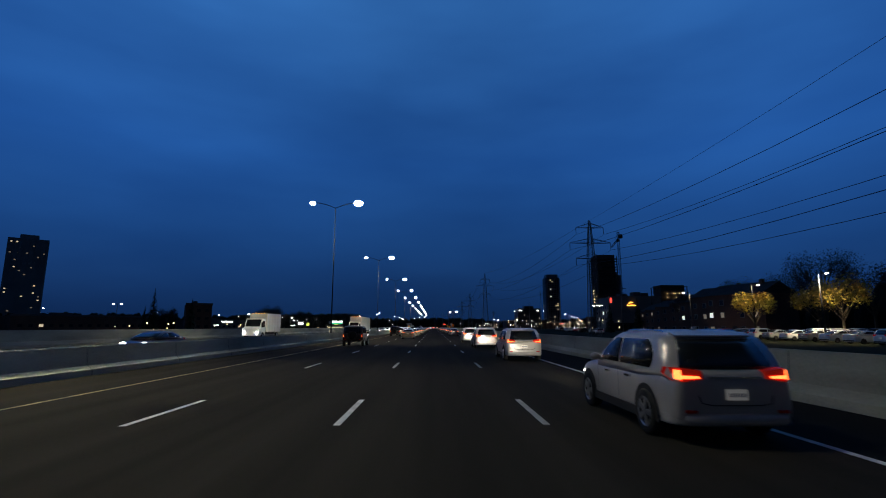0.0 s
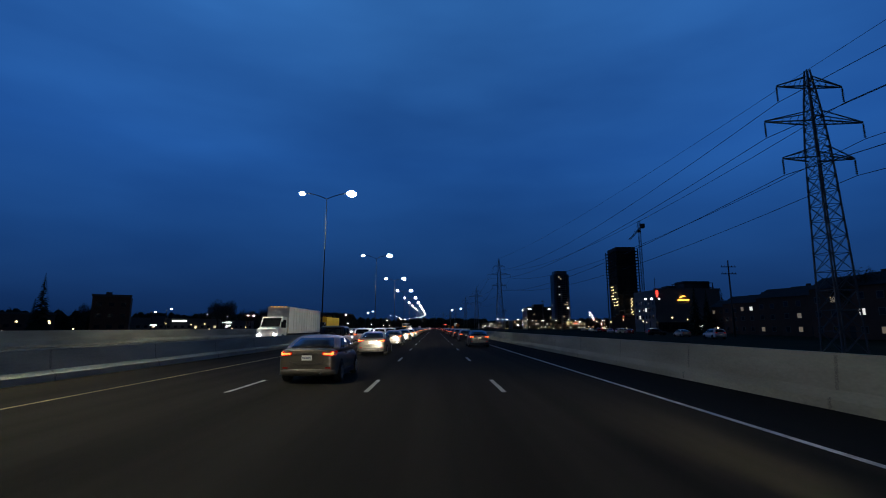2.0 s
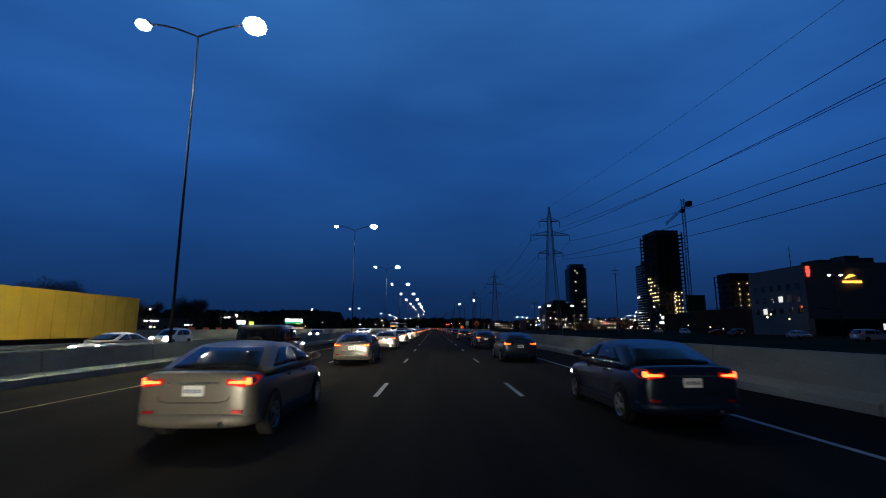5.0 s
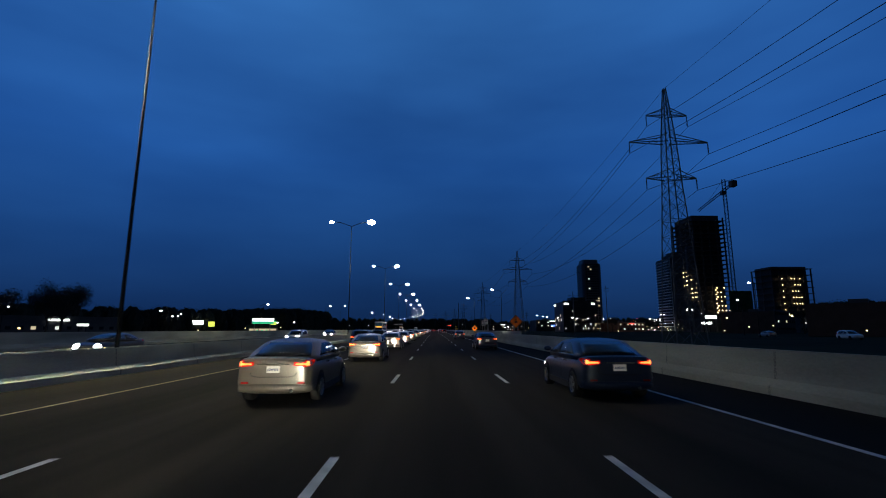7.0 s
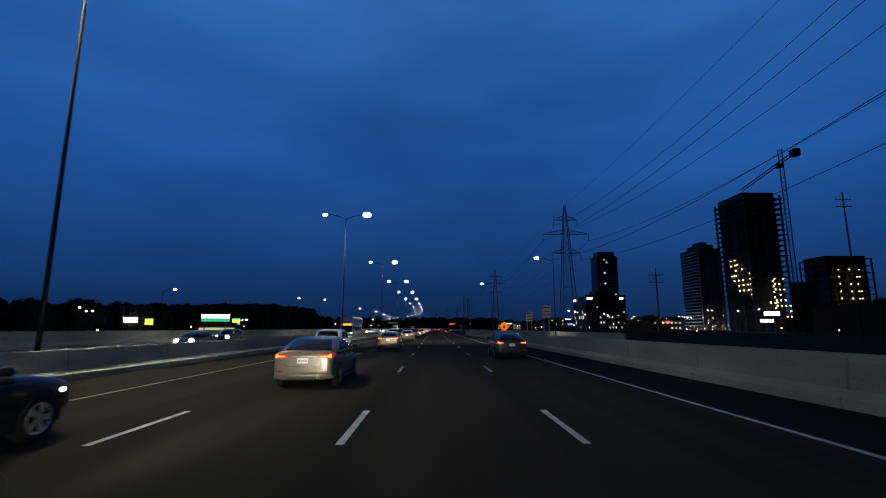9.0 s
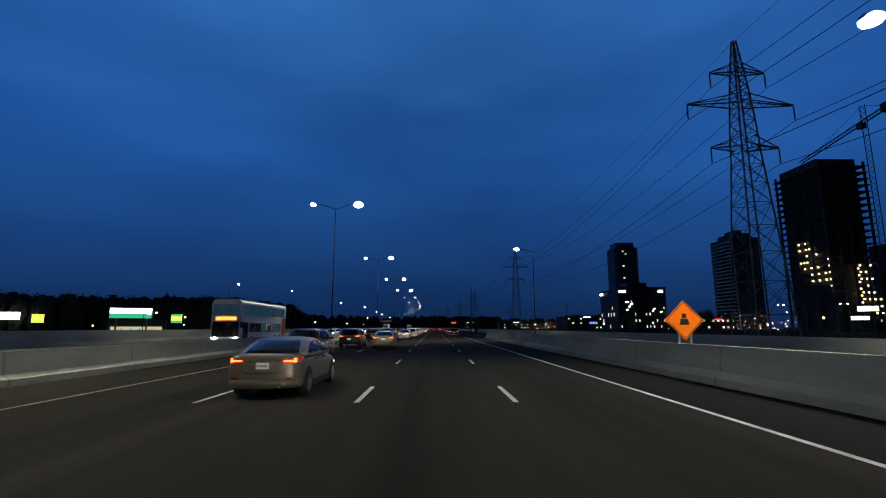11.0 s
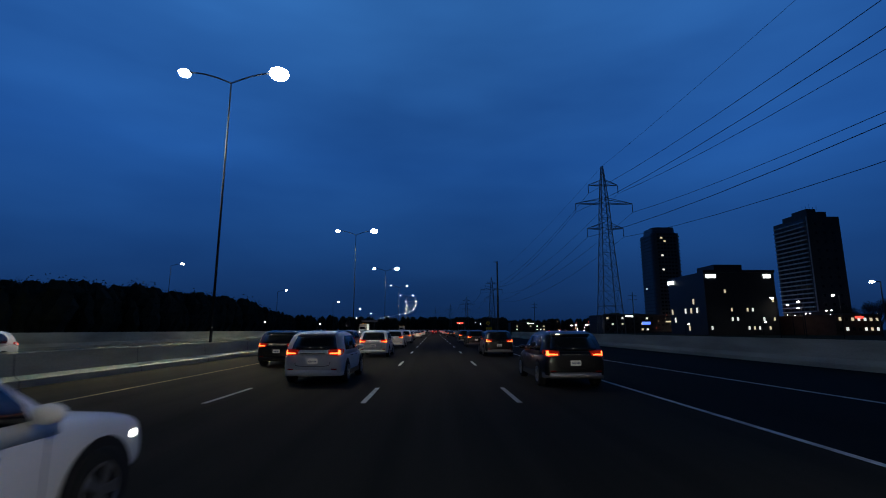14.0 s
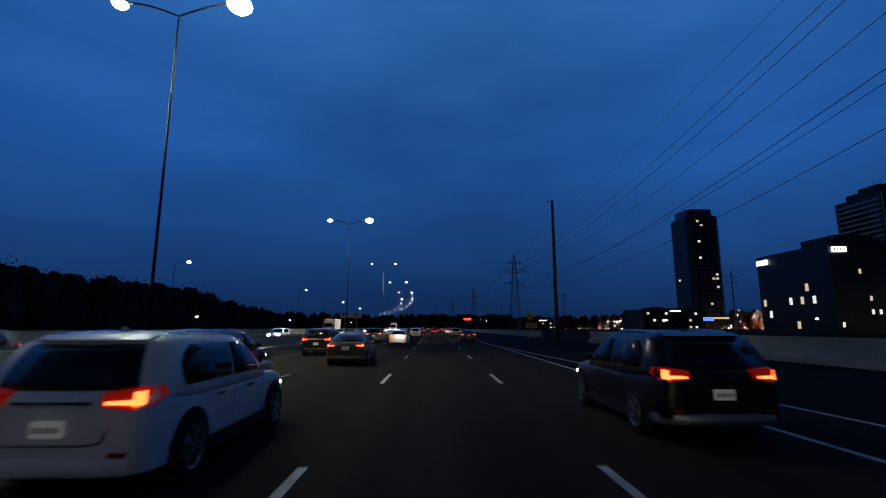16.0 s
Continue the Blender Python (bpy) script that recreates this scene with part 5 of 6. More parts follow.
        my = fore(0.1) - bow_f - 0.22
        bmesh.ops.create_uvsphere(bm, u_segments=12, v_segments=8, radius=1.0, matrix=pose(sd * (W + 0.10), my, belt + 0.10) @ Matrix.Diagonal((0.12, 0.075, 0.075, 1)))
        rod(bm, (sd * (W - 0.08), my + 0.03, belt + 0.03), (sd * (W + 0.05), my + 0.02, belt + 0.07), 0.03, 0.025, 6)
        if simple:
            bm.free()
        else:
            part("mirror", bm, body if style != "jeep" else M_TRIM, c, smooth=True)
        for y in () if simple else (1.45, 2.45):
            bm = B()
            box(bm, min(sd * (W - 0.01), sd * (W + 0.03)), y, belt - 0.17, max(sd * (W - 0.01), sd * (W + 0.03)), y + 0.22, belt - 0.13)
            part("door_handle", bm, M_CHROME if style != "jeep" else M_TRIM, c)
        for y in (2.02, 3.12) if near else ():
            bm = B()
            poly(bm, [(sd * (W + 0.003), y, sill_z + 0.2), (sd * (W + 0.003), y + 0.012, sill_z + 0.2), (sd * (W + 0.003), y + 0.012, belt - 0.06), (sd * (W + 0.003), y, belt - 0.06)])
            part("door_gap", bm, M_TRIM, c)
        if s["rails"] and not simple:
            bm = B()
            pts = [Vector((sd * W * 0.66, y, z)) for y, z in ((0.62, roof - 0.07), (0.8, roof - 0.005), (1.5, roof + 0.02), (2.1, roof + 0.005), (2.35, roof - 0.06))]
            tube(bm, pts, 0.017, 6)
            part("roof_rail", bm, M_CHROME, c)
        # lamps
        za, zb = s["tail"]
        inner, outer = (W * 0.52, W * 0.985) if style != "jeep" else (W * 0.80, W * 0.98)
        bm = B()
        y_in, y_out = ry - 0.025, 0.30 if style != "jeep" else 0.06
        if style == "jeep":
            pts = [(sd * inner, y_in + 0.035, za), (sd * (outer - 0.12), y_in + 0.02, za), (sd * outer, y_out * 0.5, za + 0.01), (sd * outer, y_out, za + 0.05), (sd * outer, y_out, zb), (sd * (outer - 0.10), y_in + 0.05, zb), (sd * inner, y_in + 0.06, zb - 0.03)]
        else:
            pts = [(sd * inner, y_in + 0.02, za + 0.04), (sd * (outer - 0.14), y_in + 0.03, za), (sd * (outer - 0.03), 0.05, za + 0.015), (sd * outer, y_out, za + 0.11), (sd * (outer - 0.01), y_out - 0.06, zb), (sd * (outer - 0.13), y_in + 0.075, zb), (sd * inner, y_in + 0.04, zb - 0.04)]
        ctr = [(x * 0.86, y + 0.25, z) for x, y, z in pts]
        va, vb = [bm.verts.new(p) for p in pts], [bm.verts.new(p) for p in ctr]
        bm.faces.new(va)
        for q in range(len(va)):
            bm.faces.new((va[q], va[(q + 1) % 7], vb[(q + 1) % 7], vb[q]))
        tl = part("tail_light", bm, M_TAIL, c, "red tail light")
        if lights:
            bm = B()
            y_core = y_in - 0.008
            x0, x1 = inner + 0.05, outer - 0.13
            hh = (0.03, 0.12) if simple else (0.045, 0.095)
            poly(bm, [(sd * x0, y_core + 0.014, za + hh[0] + 0.008), (sd * x1, y_core + 0.03, za + hh[0]), (sd * x1, y_core + 0.04, za + hh[1]), (sd * x0, y_core + 0.018, za + hh[1] - 0.012)], (0, 0.05, 0))
            if not simple:
                poly(bm, [(sd * (x1 + 0.01), y_core + 0.035, za + 0.03), (sd * (outer - 0.06), 0.02, za + 0.04), (sd * (outer - 0.07), 0.03, zb - 0.03), (sd * (x1 + 0.005), y_core + 0.055, zb - 0.03)], (-sd * 0.02, 0.05, 0))
            part("bulb_strip", bm, M_TAILFAR if simple else M_TAILCORE, tl, "bright glowing strip")
        bm = B()
        fy = L - 0.16
        hz = nose - 0.10
        pts = [(sd * W * 0.50, fy + 0.06, hz - 0.07), (sd * W * 0.88, fy - 0.20, hz - 0.05), (sd * W * 0.90, fy - 0.32, hz + 0.08), (sd * W * 0.52, fy + 0.01, hz + 0.07)]
        poly(bm, pts, (0, 0.06, 0.02))
        hl = part("headlight", bm, M_CHROME, c)
        if lights:
            bm = B()
            if simple:
                # far cars: bulb enlarged to stand for the headlamp's glare
                bmesh.ops.create_icosphere(bm, subdivisions=2, radius=0.22, matrix=pose(sd * W * 0.70, fy, hz + 0.02))
            else:
                for u, v, q in ((0.70, -0.06, 0.06), (0.86, -0.23, 0.085)):
                    bmesh.ops.create_icosphere(bm, subdivisions=2, radius=q, matrix=pose(sd * W * u, fy + v, hz + 0.02) @ Matrix.Diagonal((1, 1.3, 0.75, 1)))
            part("bulb", bm, M_HEAD if simple else M_HEADDIM, hl, "bright white headlamp", smooth=True)
        if simple:
            continue
        bm = B()
        box(bm, min(sd * W * 0.64, sd * W * 0.82), ry - 0.012, low + 0.12, max(sd * W * 0.64, sd * W * 0.82), 0.1, low + 0.16)
        part("reflector", bm, M_REFLECT, c)
    # rear: bumper, plate, tailgate line, grille
    z = low
    bm = B()
    if simple or style == "jeep":
        box(bm, -W * 0.80, ry - 0.015, z - 0.05, W * 0.80, 0.25, z + 0.07)
    else:
        plan = [(W * 0.985, 0.42), (W * 0.975, 0.16), (W * 0.915, 0.01), (W * 0.78, ry + 0.0), (W * 0.5, ry - 0.035)]
        plan += [(-x, y) for x, y in reversed(plan)]
        lip = [[(x, y + (0.05 if q in (0, 3) else 0.0) * (1 if 1 < k < 8 else 0), z + dz) for k, (x, y) in enumerate(plan)] for q, dz in enumerate((-0.07, -0.04, 0.08, 0.11))]
        vs = [[bm.verts.new(p) for p in row] for row in lip]
        for a, b in zip(vs, vs[1:]):
            for k in range(len(plan) - 1):
                bm.faces.new((a[k], a[k + 1], b[k + 1], b[k]))
        bm.faces.new(vs[0])
        bm.faces.new(vs[-1])
    part("rear_bumper", bm, bumper or M_TRIM, c, smooth=style != "jeep" and not simple)
    if near and style != "jeep":
        # the shut line of the boot lid or tailgate
        bm = B()
        zl = s["plate"] - (0.17 if style == "sedan" else 0.15)
        gap = [Vector((x, y, q)) for x, y, q in ((-W * 0.66, ry + 0.06, s["tail"][0] - 0.01), (-W * 0.56, ry - 0.003, zl + 0.03), (-W * 0.40, ry - 0.012, zl), (W * 0.40, ry - 0.012, zl), (W * 0.56, ry - 0.003, zl + 0.03), (W * 0.66, ry + 0.06, s["tail"][0] - 0.01))]
        tube(bm, gap, 0.008, 5)
        part("boot_gap", bm, M_TRIM, c)
    pz = s["plate"]
    bm = B()
    box(bm, -0.15, ry - 0.032, pz - 0.075, 0.15, 0.06, pz + 0.075)
    pl = part("number_plate", bm, M_PLATEGLOW, c, "faintly glowing white number plate with dark bars")
    if not simple:
        bm = B()
        for k in range(7):
            x = -0.125 + k * 0.037
            poly(bm, [(x, ry - 0.035, pz - 0.03), (x + 0.022, ry - 0.035, pz - 0.03), (x + 0.022, ry - 0.035, pz + 0.025), (x, ry - 0.035, pz + 0.025)])
        tagged(part("text_bar", bm, M_PLATEINK, pl), kind="stuff")
    bm = B()
    box(bm, -W * 0.42, ry - 0.02, s["tail"][0] + 0.055, W * 0.42, 0.05, s["tail"][0] + 0.08)
    if simple:
        bm.free()
    else:
        part("tailgate_trim", bm, M_CHROME if style != "jeep" else M_TRIM, c)
    bm = B()
    box(bm, -W * 0.52, L - 0.13, 0.5, W * 0.52, L - 0.02, 0.68, 0.02)
    part("grille", bm, M_TRIM, c)
    if style == "suv":
        bm = B()
        poly(bm, [(-0.02, 0.85, roof), (-0.02, 1.08, roof), (-0.02, 0.90, roof + 0.075)], (0.04, 0, 0))
        part("antenna_fin", bm, body, c)
        bm = B()
        lip = [back_at(0.93, t) for t in (-0.9, -0.5, 0, 0.5, 0.9)]
        edge = [Vector((p.x * 0.96, p.y - 0.17, p.z - 0.035)) for p in lip]
        vs = [[bm.verts.new(p + Vector((0, 0, u))) for p in r] for r, u in ((lip, 0.03), (edge, 0.012), (edge, -0.012), (lip, -0.02))]
        for a, b in zip(vs, vs[1:] + vs[:1]):
            for k in range(4):
                bm.faces.new((a[k], a[k + 1], b[k + 1], b[k]))
        bm.faces.new([r[0] for r in vs])
        bm.faces.new([r[-1] for r in reversed(vs)])
        part("spoiler", bm, body, c)
    else:
        bm = B()
        rod(bm, (W * 0.5, ry - 0.05, z - 0.03), (W * 0.5, 0.2, z - 0.03), 0.04, 0.04, 8)
        part("exhaust", bm, M_CHROME, c)
    if spare:
        n = 20
        rows = [[(math.cos(q * math.tau / n) * a, y, 1.02 + math.sin(q * math.tau / n) * a) for q in range(n)] for a, y in ((0.22, -0.02), (0.37, -0.04), (0.37, -0.22), (0.3, -0.25), (0.12, -0.23))]
        part("spare_wheel", loft_rows(rows), M_TYRE, c, "spare wheel on the tailgate", True)
    return c


def low_beam_fill(x, y):
    """One added spot as dipped headlamps of a car copy with its rear at x, y; it stands in for the camera car's
    headlamps on the rear ahead.
    """
    d = bpy.data.lights.new("low_beam_fill", "SPOT")
    d.energy, d.color, d.spot_size, d.spot_blend, d.shadow_soft_size = 3800, (1.0, 0.92, 0.74), radians(30), 1.0, 0.45
    new("low_beam_fill", d).matrix_basis = pose(x, y + 4.85, 0.66, 89.5, 0, 0)


RIGHT, OWN, LEFT, FAR_LEFT = 3.95, 0.15, -3.6, -7.35


def car_copies(first, places, beams=True):
    """Copies of one moving car along its lane, roughly where it is at successive moments; first already stands at the
    first of the places.
    """
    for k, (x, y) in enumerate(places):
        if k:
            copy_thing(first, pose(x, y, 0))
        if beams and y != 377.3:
            low_beam_fill(x, y)


def row(x, *ys):
    return [(x, y) for y in ys]


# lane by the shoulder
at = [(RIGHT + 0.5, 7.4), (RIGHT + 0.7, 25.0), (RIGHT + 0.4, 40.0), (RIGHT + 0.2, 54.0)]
car_copies(car("suv", P_SILVER, "suv", "silver sport-utility car with lit red tail lights", pose(*at[0], 0), near=True, bumper=P_SILVER), at)
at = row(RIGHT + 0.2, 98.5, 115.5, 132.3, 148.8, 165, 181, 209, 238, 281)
car_copies(car("sedan", P_BLUE, "sedan", "dark blue sedan with orange-red tail lights and bright window trim", pose(*at[0], 0), near=True, bumper=P_BLUE), at, False)
at = row(RIGHT + 0.25, 407.8, 424.5, 441.3, 457.0)
car_copies(car("suv", P_BLACK, "suv", "black sport-utility car with orange-red tail lights", pose(*at[0], 0), near=True, bumper=M_ALU), at, False)
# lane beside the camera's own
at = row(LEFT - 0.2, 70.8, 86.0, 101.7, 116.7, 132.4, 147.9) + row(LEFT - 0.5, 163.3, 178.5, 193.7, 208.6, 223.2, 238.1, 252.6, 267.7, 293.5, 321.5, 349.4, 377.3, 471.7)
car_copies(car("sedan", P_CHAMPAGNE, "sedan", "beige-grey compact sedan with lit red tail lights", pose(*at[0], 0), near=True, bumper=P_CHAMPAGNE), at)
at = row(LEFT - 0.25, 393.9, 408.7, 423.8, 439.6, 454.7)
car_copies(car("suv", P_WHITE, "suv", "white sport-utility car with glowing red tail lights", pose(*at[0], 0), near=True, bumper=P_WHITE), at, False)
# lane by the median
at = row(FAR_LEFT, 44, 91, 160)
car_copies(car("jeep", P_BLACK, "off_road_car", "boxy black off-road car with a spare wheel", pose(*at[0], 0), near=True, spare=True), at, False)
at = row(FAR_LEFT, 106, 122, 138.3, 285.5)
car_copies(car("suv", P_WHITE, "crossover", "white crossover in the lane by the median", pose(*at[0], 0), near=True), at, False)
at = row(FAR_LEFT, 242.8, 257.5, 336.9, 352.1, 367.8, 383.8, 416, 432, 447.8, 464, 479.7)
car_copies(car("suv", P_BLACK, "suv", "black sport-utility car in the lane by the median", pose(*at[0], 0), near=True), at, False)
# traffic further on, beyond the end of the drive
proto = {}
rnd = random.Random(90)
TINTS = ((P_NAVY, "dark grey"), (P_WHITE, "white"), (P_SILVER, "silver"), (P_BLACK, "black"), (P_RED, "red"), (P_GREY, "warm grey"))


def traffic(style, tint, m, simple):
    pt, word = TINTS[tint]
    key = (style, tint, simple)
    if key not in proto:
        nm = {"suv": "suv", "sedan": "sedan", "jeep": "off_road_car"}[style]
        proto[key] = car(style, pt, nm, f"{word} {nm.replace('_', '-')} with its lights on in freeway traffic", m, near=not simple, simple=simple, bumper=pt if style == "sedan" or pt is P_WHITE else None)
        return proto[key]
    return copy_thing(proto[key], m)


def same_way(rows):
    for x, y, style, tint in rows:
        traffic(style, tint, pose(x + bend(y), y, 0, 0, 0, math.degrees(math.atan(bend(y) - bend(y + 1)))), y > 545)


same_way(((LEFT, 497, "sedan", 2), (FAR_LEFT, 508, "suv", 3), (RIGHT, 506, "sedan", 0), (LEFT, 540, "suv", 1), (RIGHT, 538, "suv", 2), (OWN, 575, "suv", 4), (FAR_LEFT, 560, "sedan", 2), (LEFT, 590, "sedan", 0), (RIGHT, 583, "suv", 1), (OWN, 625, "sedan", 0), (FAR_LEFT, 618, "suv", 2), (LEFT, 640, "suv", 3)))
same_way(((RIGHT, 640, "sedan", 2), (OWN, 670, "suv", 2), (FAR_LEFT, 672, "sedan", 0), (LEFT, 688, "sedan", 1), (RIGHT, 700, "suv", 3), (OWN, 722, "sedan", 4), (LEFT, 738, "suv", 2), (FAR_LEFT, 745, "suv", 1), (OWN, 780, "suv", 0), (LEFT, 800, "sedan", 2), (FAR_LEFT, 815, "sedan", 3), (RIGHT, 790, "sedan", 1), (OWN, 850, "suv", 1), (LEFT, 870, "suv", 0)))
# oncoming traffic beyond the median
for x, y, style, tint in ((-18.0, 34, "sedan", 3), (-21.8, 138, "suv", 0), (-18.0, 170, "sedan", 2), (-25.6, 190, "suv", 1), (-21.8, 232, "sedan", 3), (-18.0, 262, "suv", 2), (-21.8, 300, "sedan", 0), (-25.6, 316, "suv", 3), (-18.0, 398, "sedan", 1),
                          (-21.8, 418, "suv", 2), (-18.0, 470, "suv", 0), (-25.6, 492, "sedan", 3), (-21.8, 520, "suv", 1), (-18.0, 545, "sedan", 2), (-18.0, 592, "suv", 3), (-21.8, 610, "sedan", 0), (-18.0, 640, "suv", 1), (-25.6, 655, "sedan", 2),
                          (-21.8, 690, "suv", 0), (-18.0, 705, "sedan", 3), (-18.0, 755, "suv", 2), (-21.8, 770, "sedan", 1), (-18.0, 820, "sedan", 0), (-21.8, 850, "suv", 3)):
    traffic(style, tint, pose(x + bend(y), y, 0, 0, 0, 180 + math.degrees(math.atan(bend(y) - bend(y + 1)))), True)


def lorry(name, label, at, length, h, cab_paint, box_material, deep=2.5, marks=True):
    """Box truck or tractor and trailer; nose towards +y."""
    t = thing(name, label, "truck", "heavy traffic", at)
    w = 1.27
    bm = B()
    box(bm, -w, 0, 1.05, w, length, h)
    cargo = part("cargo_box", bm, box_material, t, "white cargo box")
    bm = B()
    for k in range(int(length / 1.2)):
        for s in (-1, 1):
            box(bm, min(s * w, s * (w + 0.02)), 0.3 + k * 1.2, 1.1, max(s * w, s * (w + 0.02)), 0.36 + k * 1.2, h - 0.05)
    tagged(part("side_rib", bm, box_material, cargo), kind="stuff")
    bm = B()
    box(bm, -0.5, 0.3, 0.7, 0.5, length + deep, 1.05)
    part("chassis", bm, M_TRIM, t)
    y0 = length + 0.35
    prof = [(y0, 0.6), (y0, 2.9), (y0 + deep * 0.45, 2.95), (y0 + deep * 0.72, 1.75), (y0 + deep, 1.55), (y0 + deep, 0.55)]
    bm = B()
    poly(bm, [(-1.15, y, z) for y, z in prof], (2.3, 0, 0))
    cab = part("cab", bm, cab_paint, t)
    bm = B()
    a, b = prof[2], prof[3]
    q = [(a[0] + (b[0] - a[0]) * f, a[1] + (b[1] - a[1]) * f) for f in (0.12, 0.92)]
    poly(bm, [(-1.02, q[0][0] + 0.02, q[0][1]), (1.02, q[0][0] + 0.02, q[0][1]), (1.02, q[1][0] + 0.02, q[1][1]), (-1.02, q[1][0] + 0.02, q[1][1])], (0, 0.02, 0.01))
    part("windscreen", bm, M_CARGLASS, cab)
    for s in (-1, 1):
        bm = B()
        poly(bm, [(s * 1.16, y0 + 0.3, 1.7), (s * 1.16, y0 + deep * 0.62, 1.7), (s * 1.16, y0 + deep * 0.42, 2.6), (s * 1.16, y0 + 0.3, 2.6)], (s * 0.01, 0, 0))
        part("side_window", bm, M_CARGLASS, cab)
        bm = B()
        bmesh.ops.create_icosphere(bm, subdivisions=2, radius=0.13, matrix=pose(s * 0.85, y0 + deep + 0.01, 0.95))
        part("headlight", bm, M_HEAD, cab, "bright white headlamp", True)
        for y in ([0.9, 2.1] if length > 8 else [1.4]) + [length + deep * 0.55]:
            wheel(t, s * 1.12, y, 0.5, s)
        bm = B()
        box(bm, min(s * 1.16, s * 1.45), y0 + deep * 0.6, 1.8, max(s * 1.16, s * 1.45), y0 + deep * 0.65, 2.4)
        part("mirror", bm, M_TRIM, cab)
        bm = B()
        box(bm, s * 0.9 - 0.12, -0.03, 1.08, s * 0.9 + 0.12, 0.02, 1.2)
        part("tail_light", bm, M_TAIL, t)
    for k in range(5 if marks else 0):
        bm = B()
        box(bm, -0.9 + k * 0.42, length - 0.02, h - 0.02, -0.78 + k * 0.42, length + 0.06, h + 0.06)
        part("marker_light", bm, M_SIDEMARK, cargo, "amber marker light")
    return t


lorry("box_truck", "white box truck with bright headlights on the opposite roadway", pose(-25.6, 77, 0, 0, 0, 180), 6.2, 3.7, P_WHITE, M_TRUCKWHITE)
lorry("trailer_truck", "long white trailer truck on the opposite roadway", pose(-18.2, 128, 0, 0, 0, 180), 15.5, 4.15, P_WHITE, M_TRUCKWHITE, 3.2)
lorry("box_truck", "white box truck with amber marker lights among oncoming cars", pose(-25.6, 575, 0, 0, 0, 180), 7.0, 3.8, P_WHITE, M_TRUCKWHITE)
lorry("trailer_truck", "yellow-boxed trailer truck on the opposite roadway", pose(-25.6, 180, 0, 0, 0, 180), 14.0, 4.1, P_NAVY, mat("yellow_truck_panel", (0.55, 0.36, 0.04), 0.5, var=0.12, scale=0.6), 3.0)
lorry("box_truck", "white box truck far off among oncoming cars", pose(-18.0, 668, 0, 0, 0, 180), 7.0, 3.8, P_WHITE, M_TRUCKWHITE)


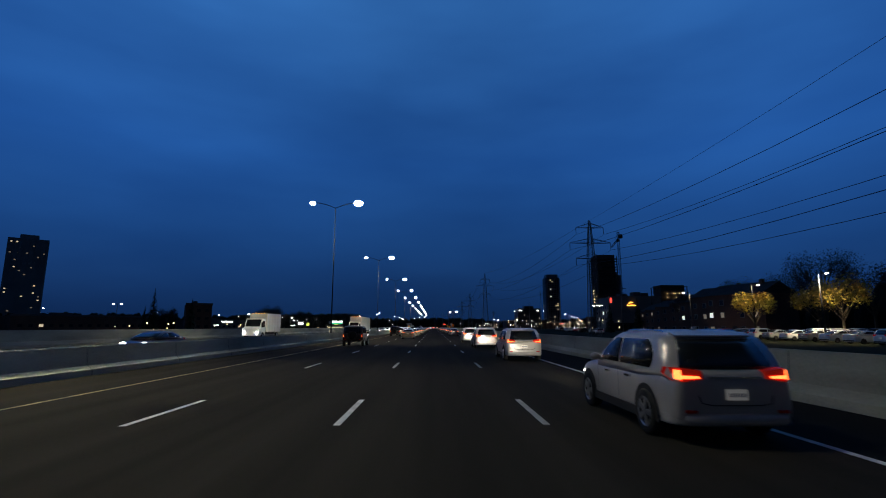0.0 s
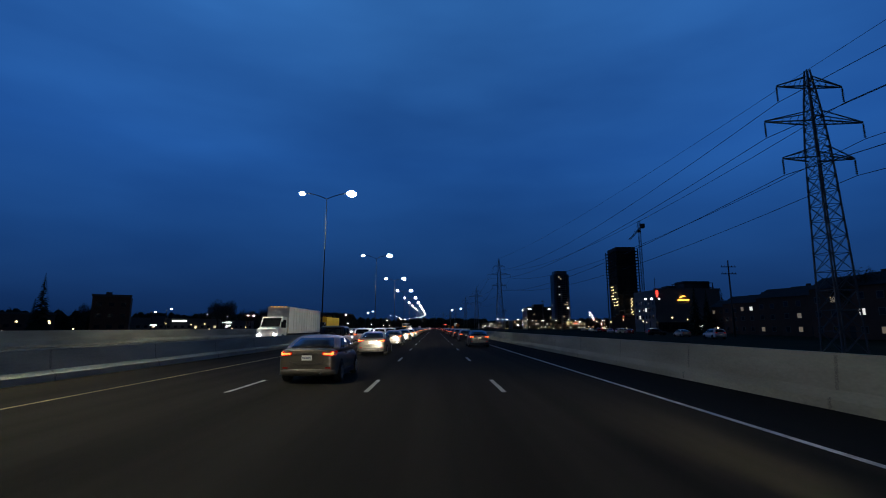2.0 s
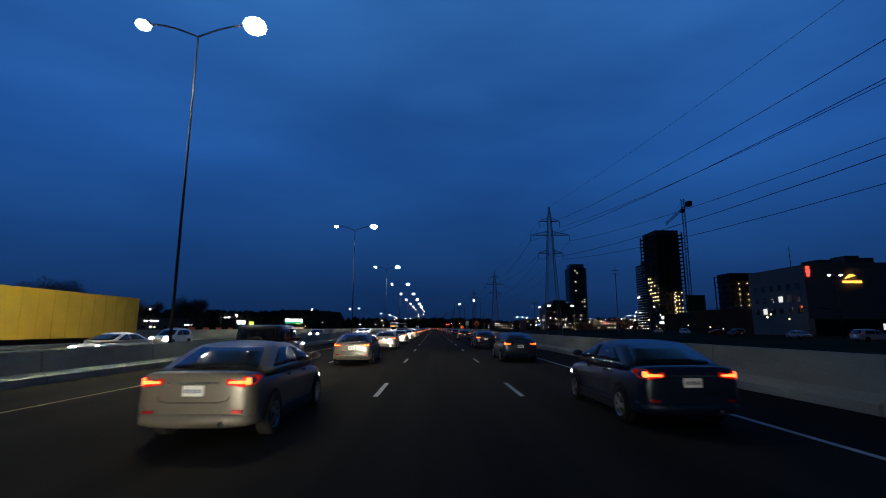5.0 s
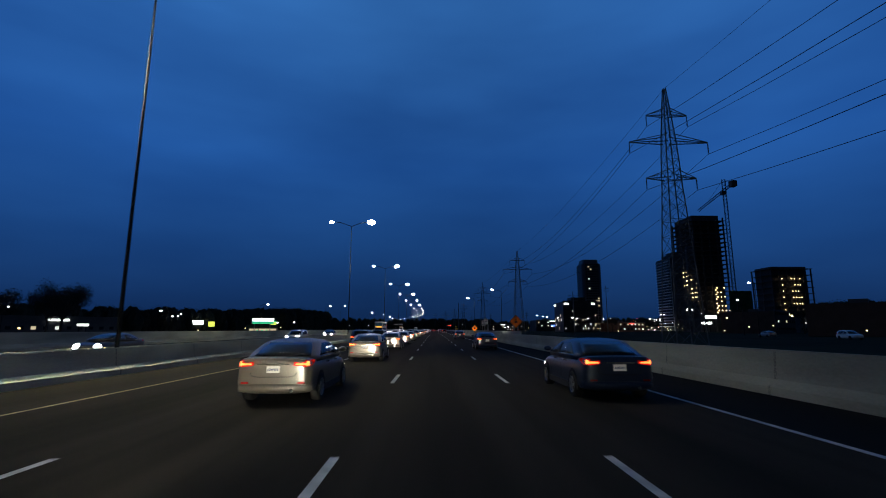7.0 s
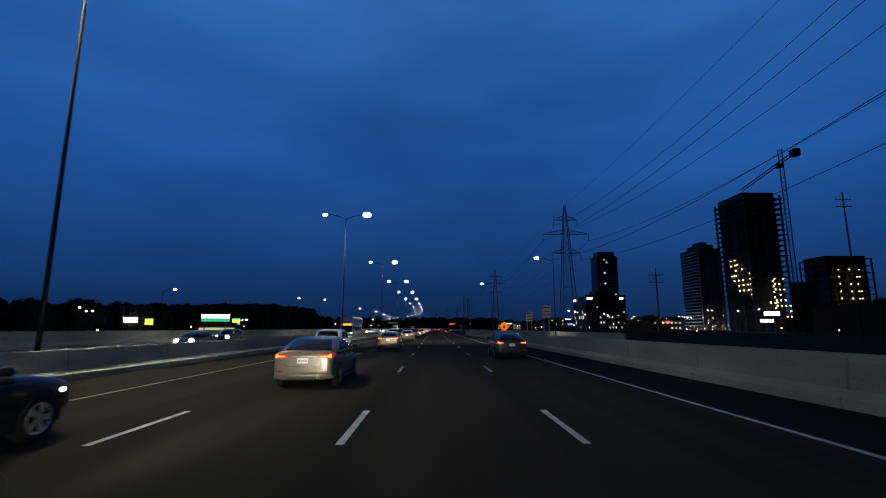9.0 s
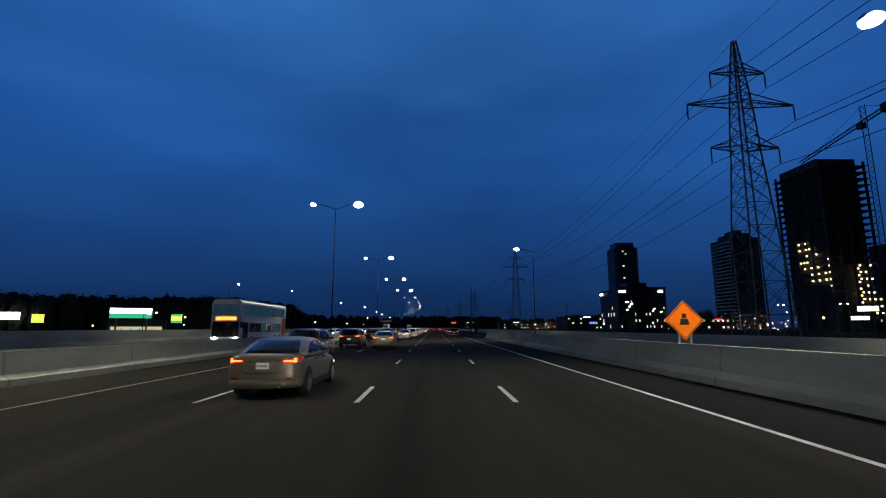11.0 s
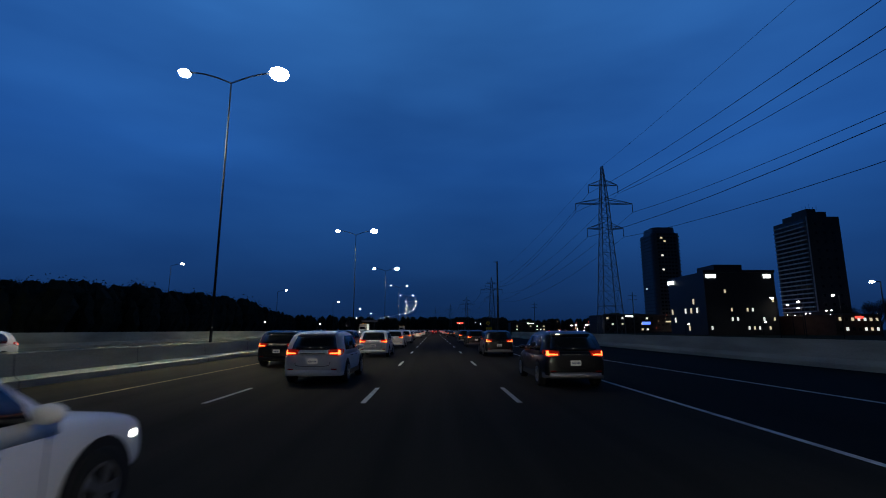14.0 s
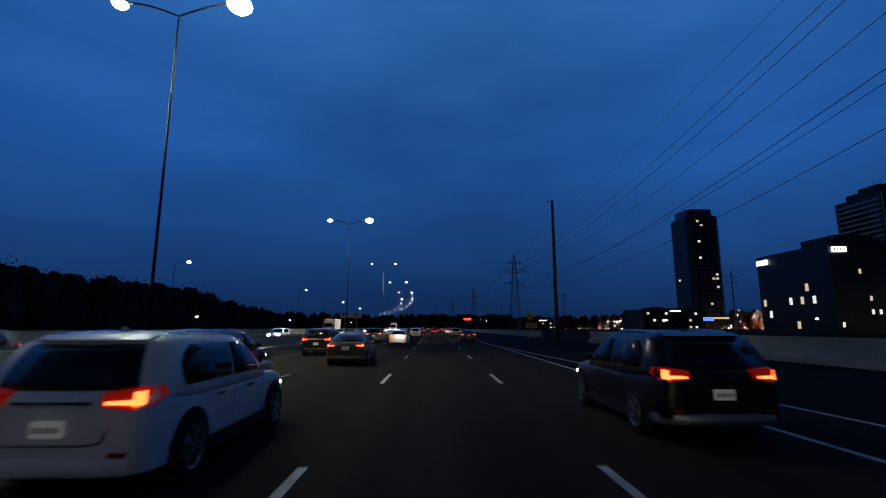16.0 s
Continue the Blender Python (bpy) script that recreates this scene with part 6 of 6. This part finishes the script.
def double_decker_bus(at):
    """Two rows of windows; nose towards +y."""
    t = thing("double_decker_bus", "white double-decker bus with blue-glowing windows and red tail", "bus", "heavy traffic", at)
    L, w, h = 12.6, 1.27, 4.2
    prof = [(-w, 0.35), (w, 0.35), (w, 3.85), (w - 0.1, 4.08), (w - 0.32, h), (-w + 0.32, h), (-w + 0.1, 4.08), (-w, 3.85)]
    bm = B()
    sweep(bm, prof, [(0, 1.4, 0), (0, L, 0)])
    body = part("body", bm, M_TRUCKWHITE, t)
    bm = B()
    sweep(bm, prof, [(0, 0, 0), (0, 1.396, 0)])
    tail = part("tail_panel", bm, M_TRUCKWHITE, body)
    bm = B()
    box(bm, -w - 0.006, -0.006, 0.6, w + 0.006, 1.3, 2.7)
    part("tail_wrap", bm, P_RED, tail, "orange-red painted tail")
    for s in (-1, 1):
        a, b = min(s * (w - 0.04), s * (w + 0.012)), max(s * (w - 0.04), s * (w + 0.012))
        for k in range(8):
            bm = B()
            box(bm, a, 0.5 + k * 1.46, 2.85, b, 1.9 + k * 1.46, 3.72)
            part("upper_window", bm, M_BUSGLASS, body)
        for k in range(6):
            bm = B()
            box(bm, a, 1.6 + k * 1.5, 1.3, b, 3.02 + k * 1.5, 2.15)
            part("lower_window", bm, M_BUSGLASS if k in (0, 1, 3) else M_CARGLASS, body)
        bm = B()
        box(bm, a, L - 1.75, 0.55, b, L - 0.55, 2.2)
        part("door", bm, M_CARGLASS, body)
        bm = B()
        box(bm, a, 0.2, 3.98, b, L - 0.2, 4.03)
        part("roof_light", bm, M_LITCOOL, body, "lit strip along the roof edge")
        bm = B()
        box(bm, a, 1.45, 0.42, b, L - 0.3, 0.62)
        part("skirt", bm, M_TRIM, body)
        for y in (4.0, 6.4, 8.8):
            bm = B()
            box(bm, a, y, 0.7, b + 0.004 if s > 0 else b, y + 0.12, 0.78)
            part("marker_light", bm, M_SIDEMARK, body, "amber marker light")
        bm = B()
        bmesh.ops.create_icosphere(bm, subdivisions=2, radius=0.13, matrix=pose(s * 0.9, L + 0.01, 0.8))
        part("headlight", bm, M_HEAD, body, "bright white headlamp", True)
        bm = B()
        box(bm, s * 1.0 - 0.1, -0.03, 0.9, s * 1.0 + 0.1, 0.01, 1.3)
        part("tail_light", bm, M_TAIL, body)
        bm = B()
        box(bm, min(s * 1.3, s * 1.55), L + 0.05, 1.7, max(s * 1.3, s * 1.55), L + 0.15, 2.25, 0.02)
        part("mirror", bm, M_TRIM, body)
        for y in (2.0, 3.3, L - 2.7):
            wheel(t, s * 1.17, y, 0.5, s)
    for name, z0, z1, m in (("windscreen", 0.95, 2.25, M_CARGLASS), ("upper_windscreen", 2.8, 3.75, M_BUSGLASS)):
        bm = B()
        box(bm, -w * 0.9, L - 0.06, z0, w * 0.9, L + 0.03, z1)
        part(name, bm, m, body)
    bm = B()
    box(bm, -w * 0.7, L - 0.06, 2.38, w * 0.7, L + 0.03, 2.68)
    part("destination_display", bm, M_SIDEMARK, body, "amber display")
    return t


double_decker_bus(pose(-18.0, 364.2, 0, 0, 0, 180))

# parked cars on the lit lot behind the barrier
rnd = random.Random(12)
for i in range(3):
    for k in range(10):
        style, tint = ("sedan", "suv", "sedan")[rnd.randrange(3)], rnd.choice((0, 1, 1, 2, 2, 4))
        key = (style, tint, "parked")
        m = pose(45 + i * 7.5 + k * 0.9 + rnd.uniform(-0.2, 0.2), 48 + k * 4.6 + i * 5, -0.12, 0, 0, 90 if i % 2 else -90)
        pt, word = TINTS[tint]
        if key not in proto:
            proto[key] = car(style, pt, "parked_car", f"{word} car parked unlit on the lamp-lit lot", m, "parked cars", lights=False, simple=True)
        else:
            copy_thing(proto[key], m)
# cars parked in the side street behind the barrier
for k, (x, y, turn) in enumerate(((46, 132, -6), (50, 150, -6), (52, 172, -90), (58, 196, -6), (57, 205, -90), (61, 222, 170), (64, 240, -6), (70, 262, -90), (75, 285, 170), (80, 310, -6))):
    key = (("suv", 1), ("sedan", 2), ("suv", 0), ("sedan", 4))[k % 4]
    pkey = (*key, "parked")
    m = pose(x, y, -0.12, 0, 0, turn)
    pt, word = TINTS[key[1]]
    if pkey not in proto:
        proto[pkey] = car(key[0], pt, "parked_car", f"{word} car parked unlit in a side street", m, "parked cars", lights=False, simple=True)
    else:
        copy_thing(proto[pkey], m)
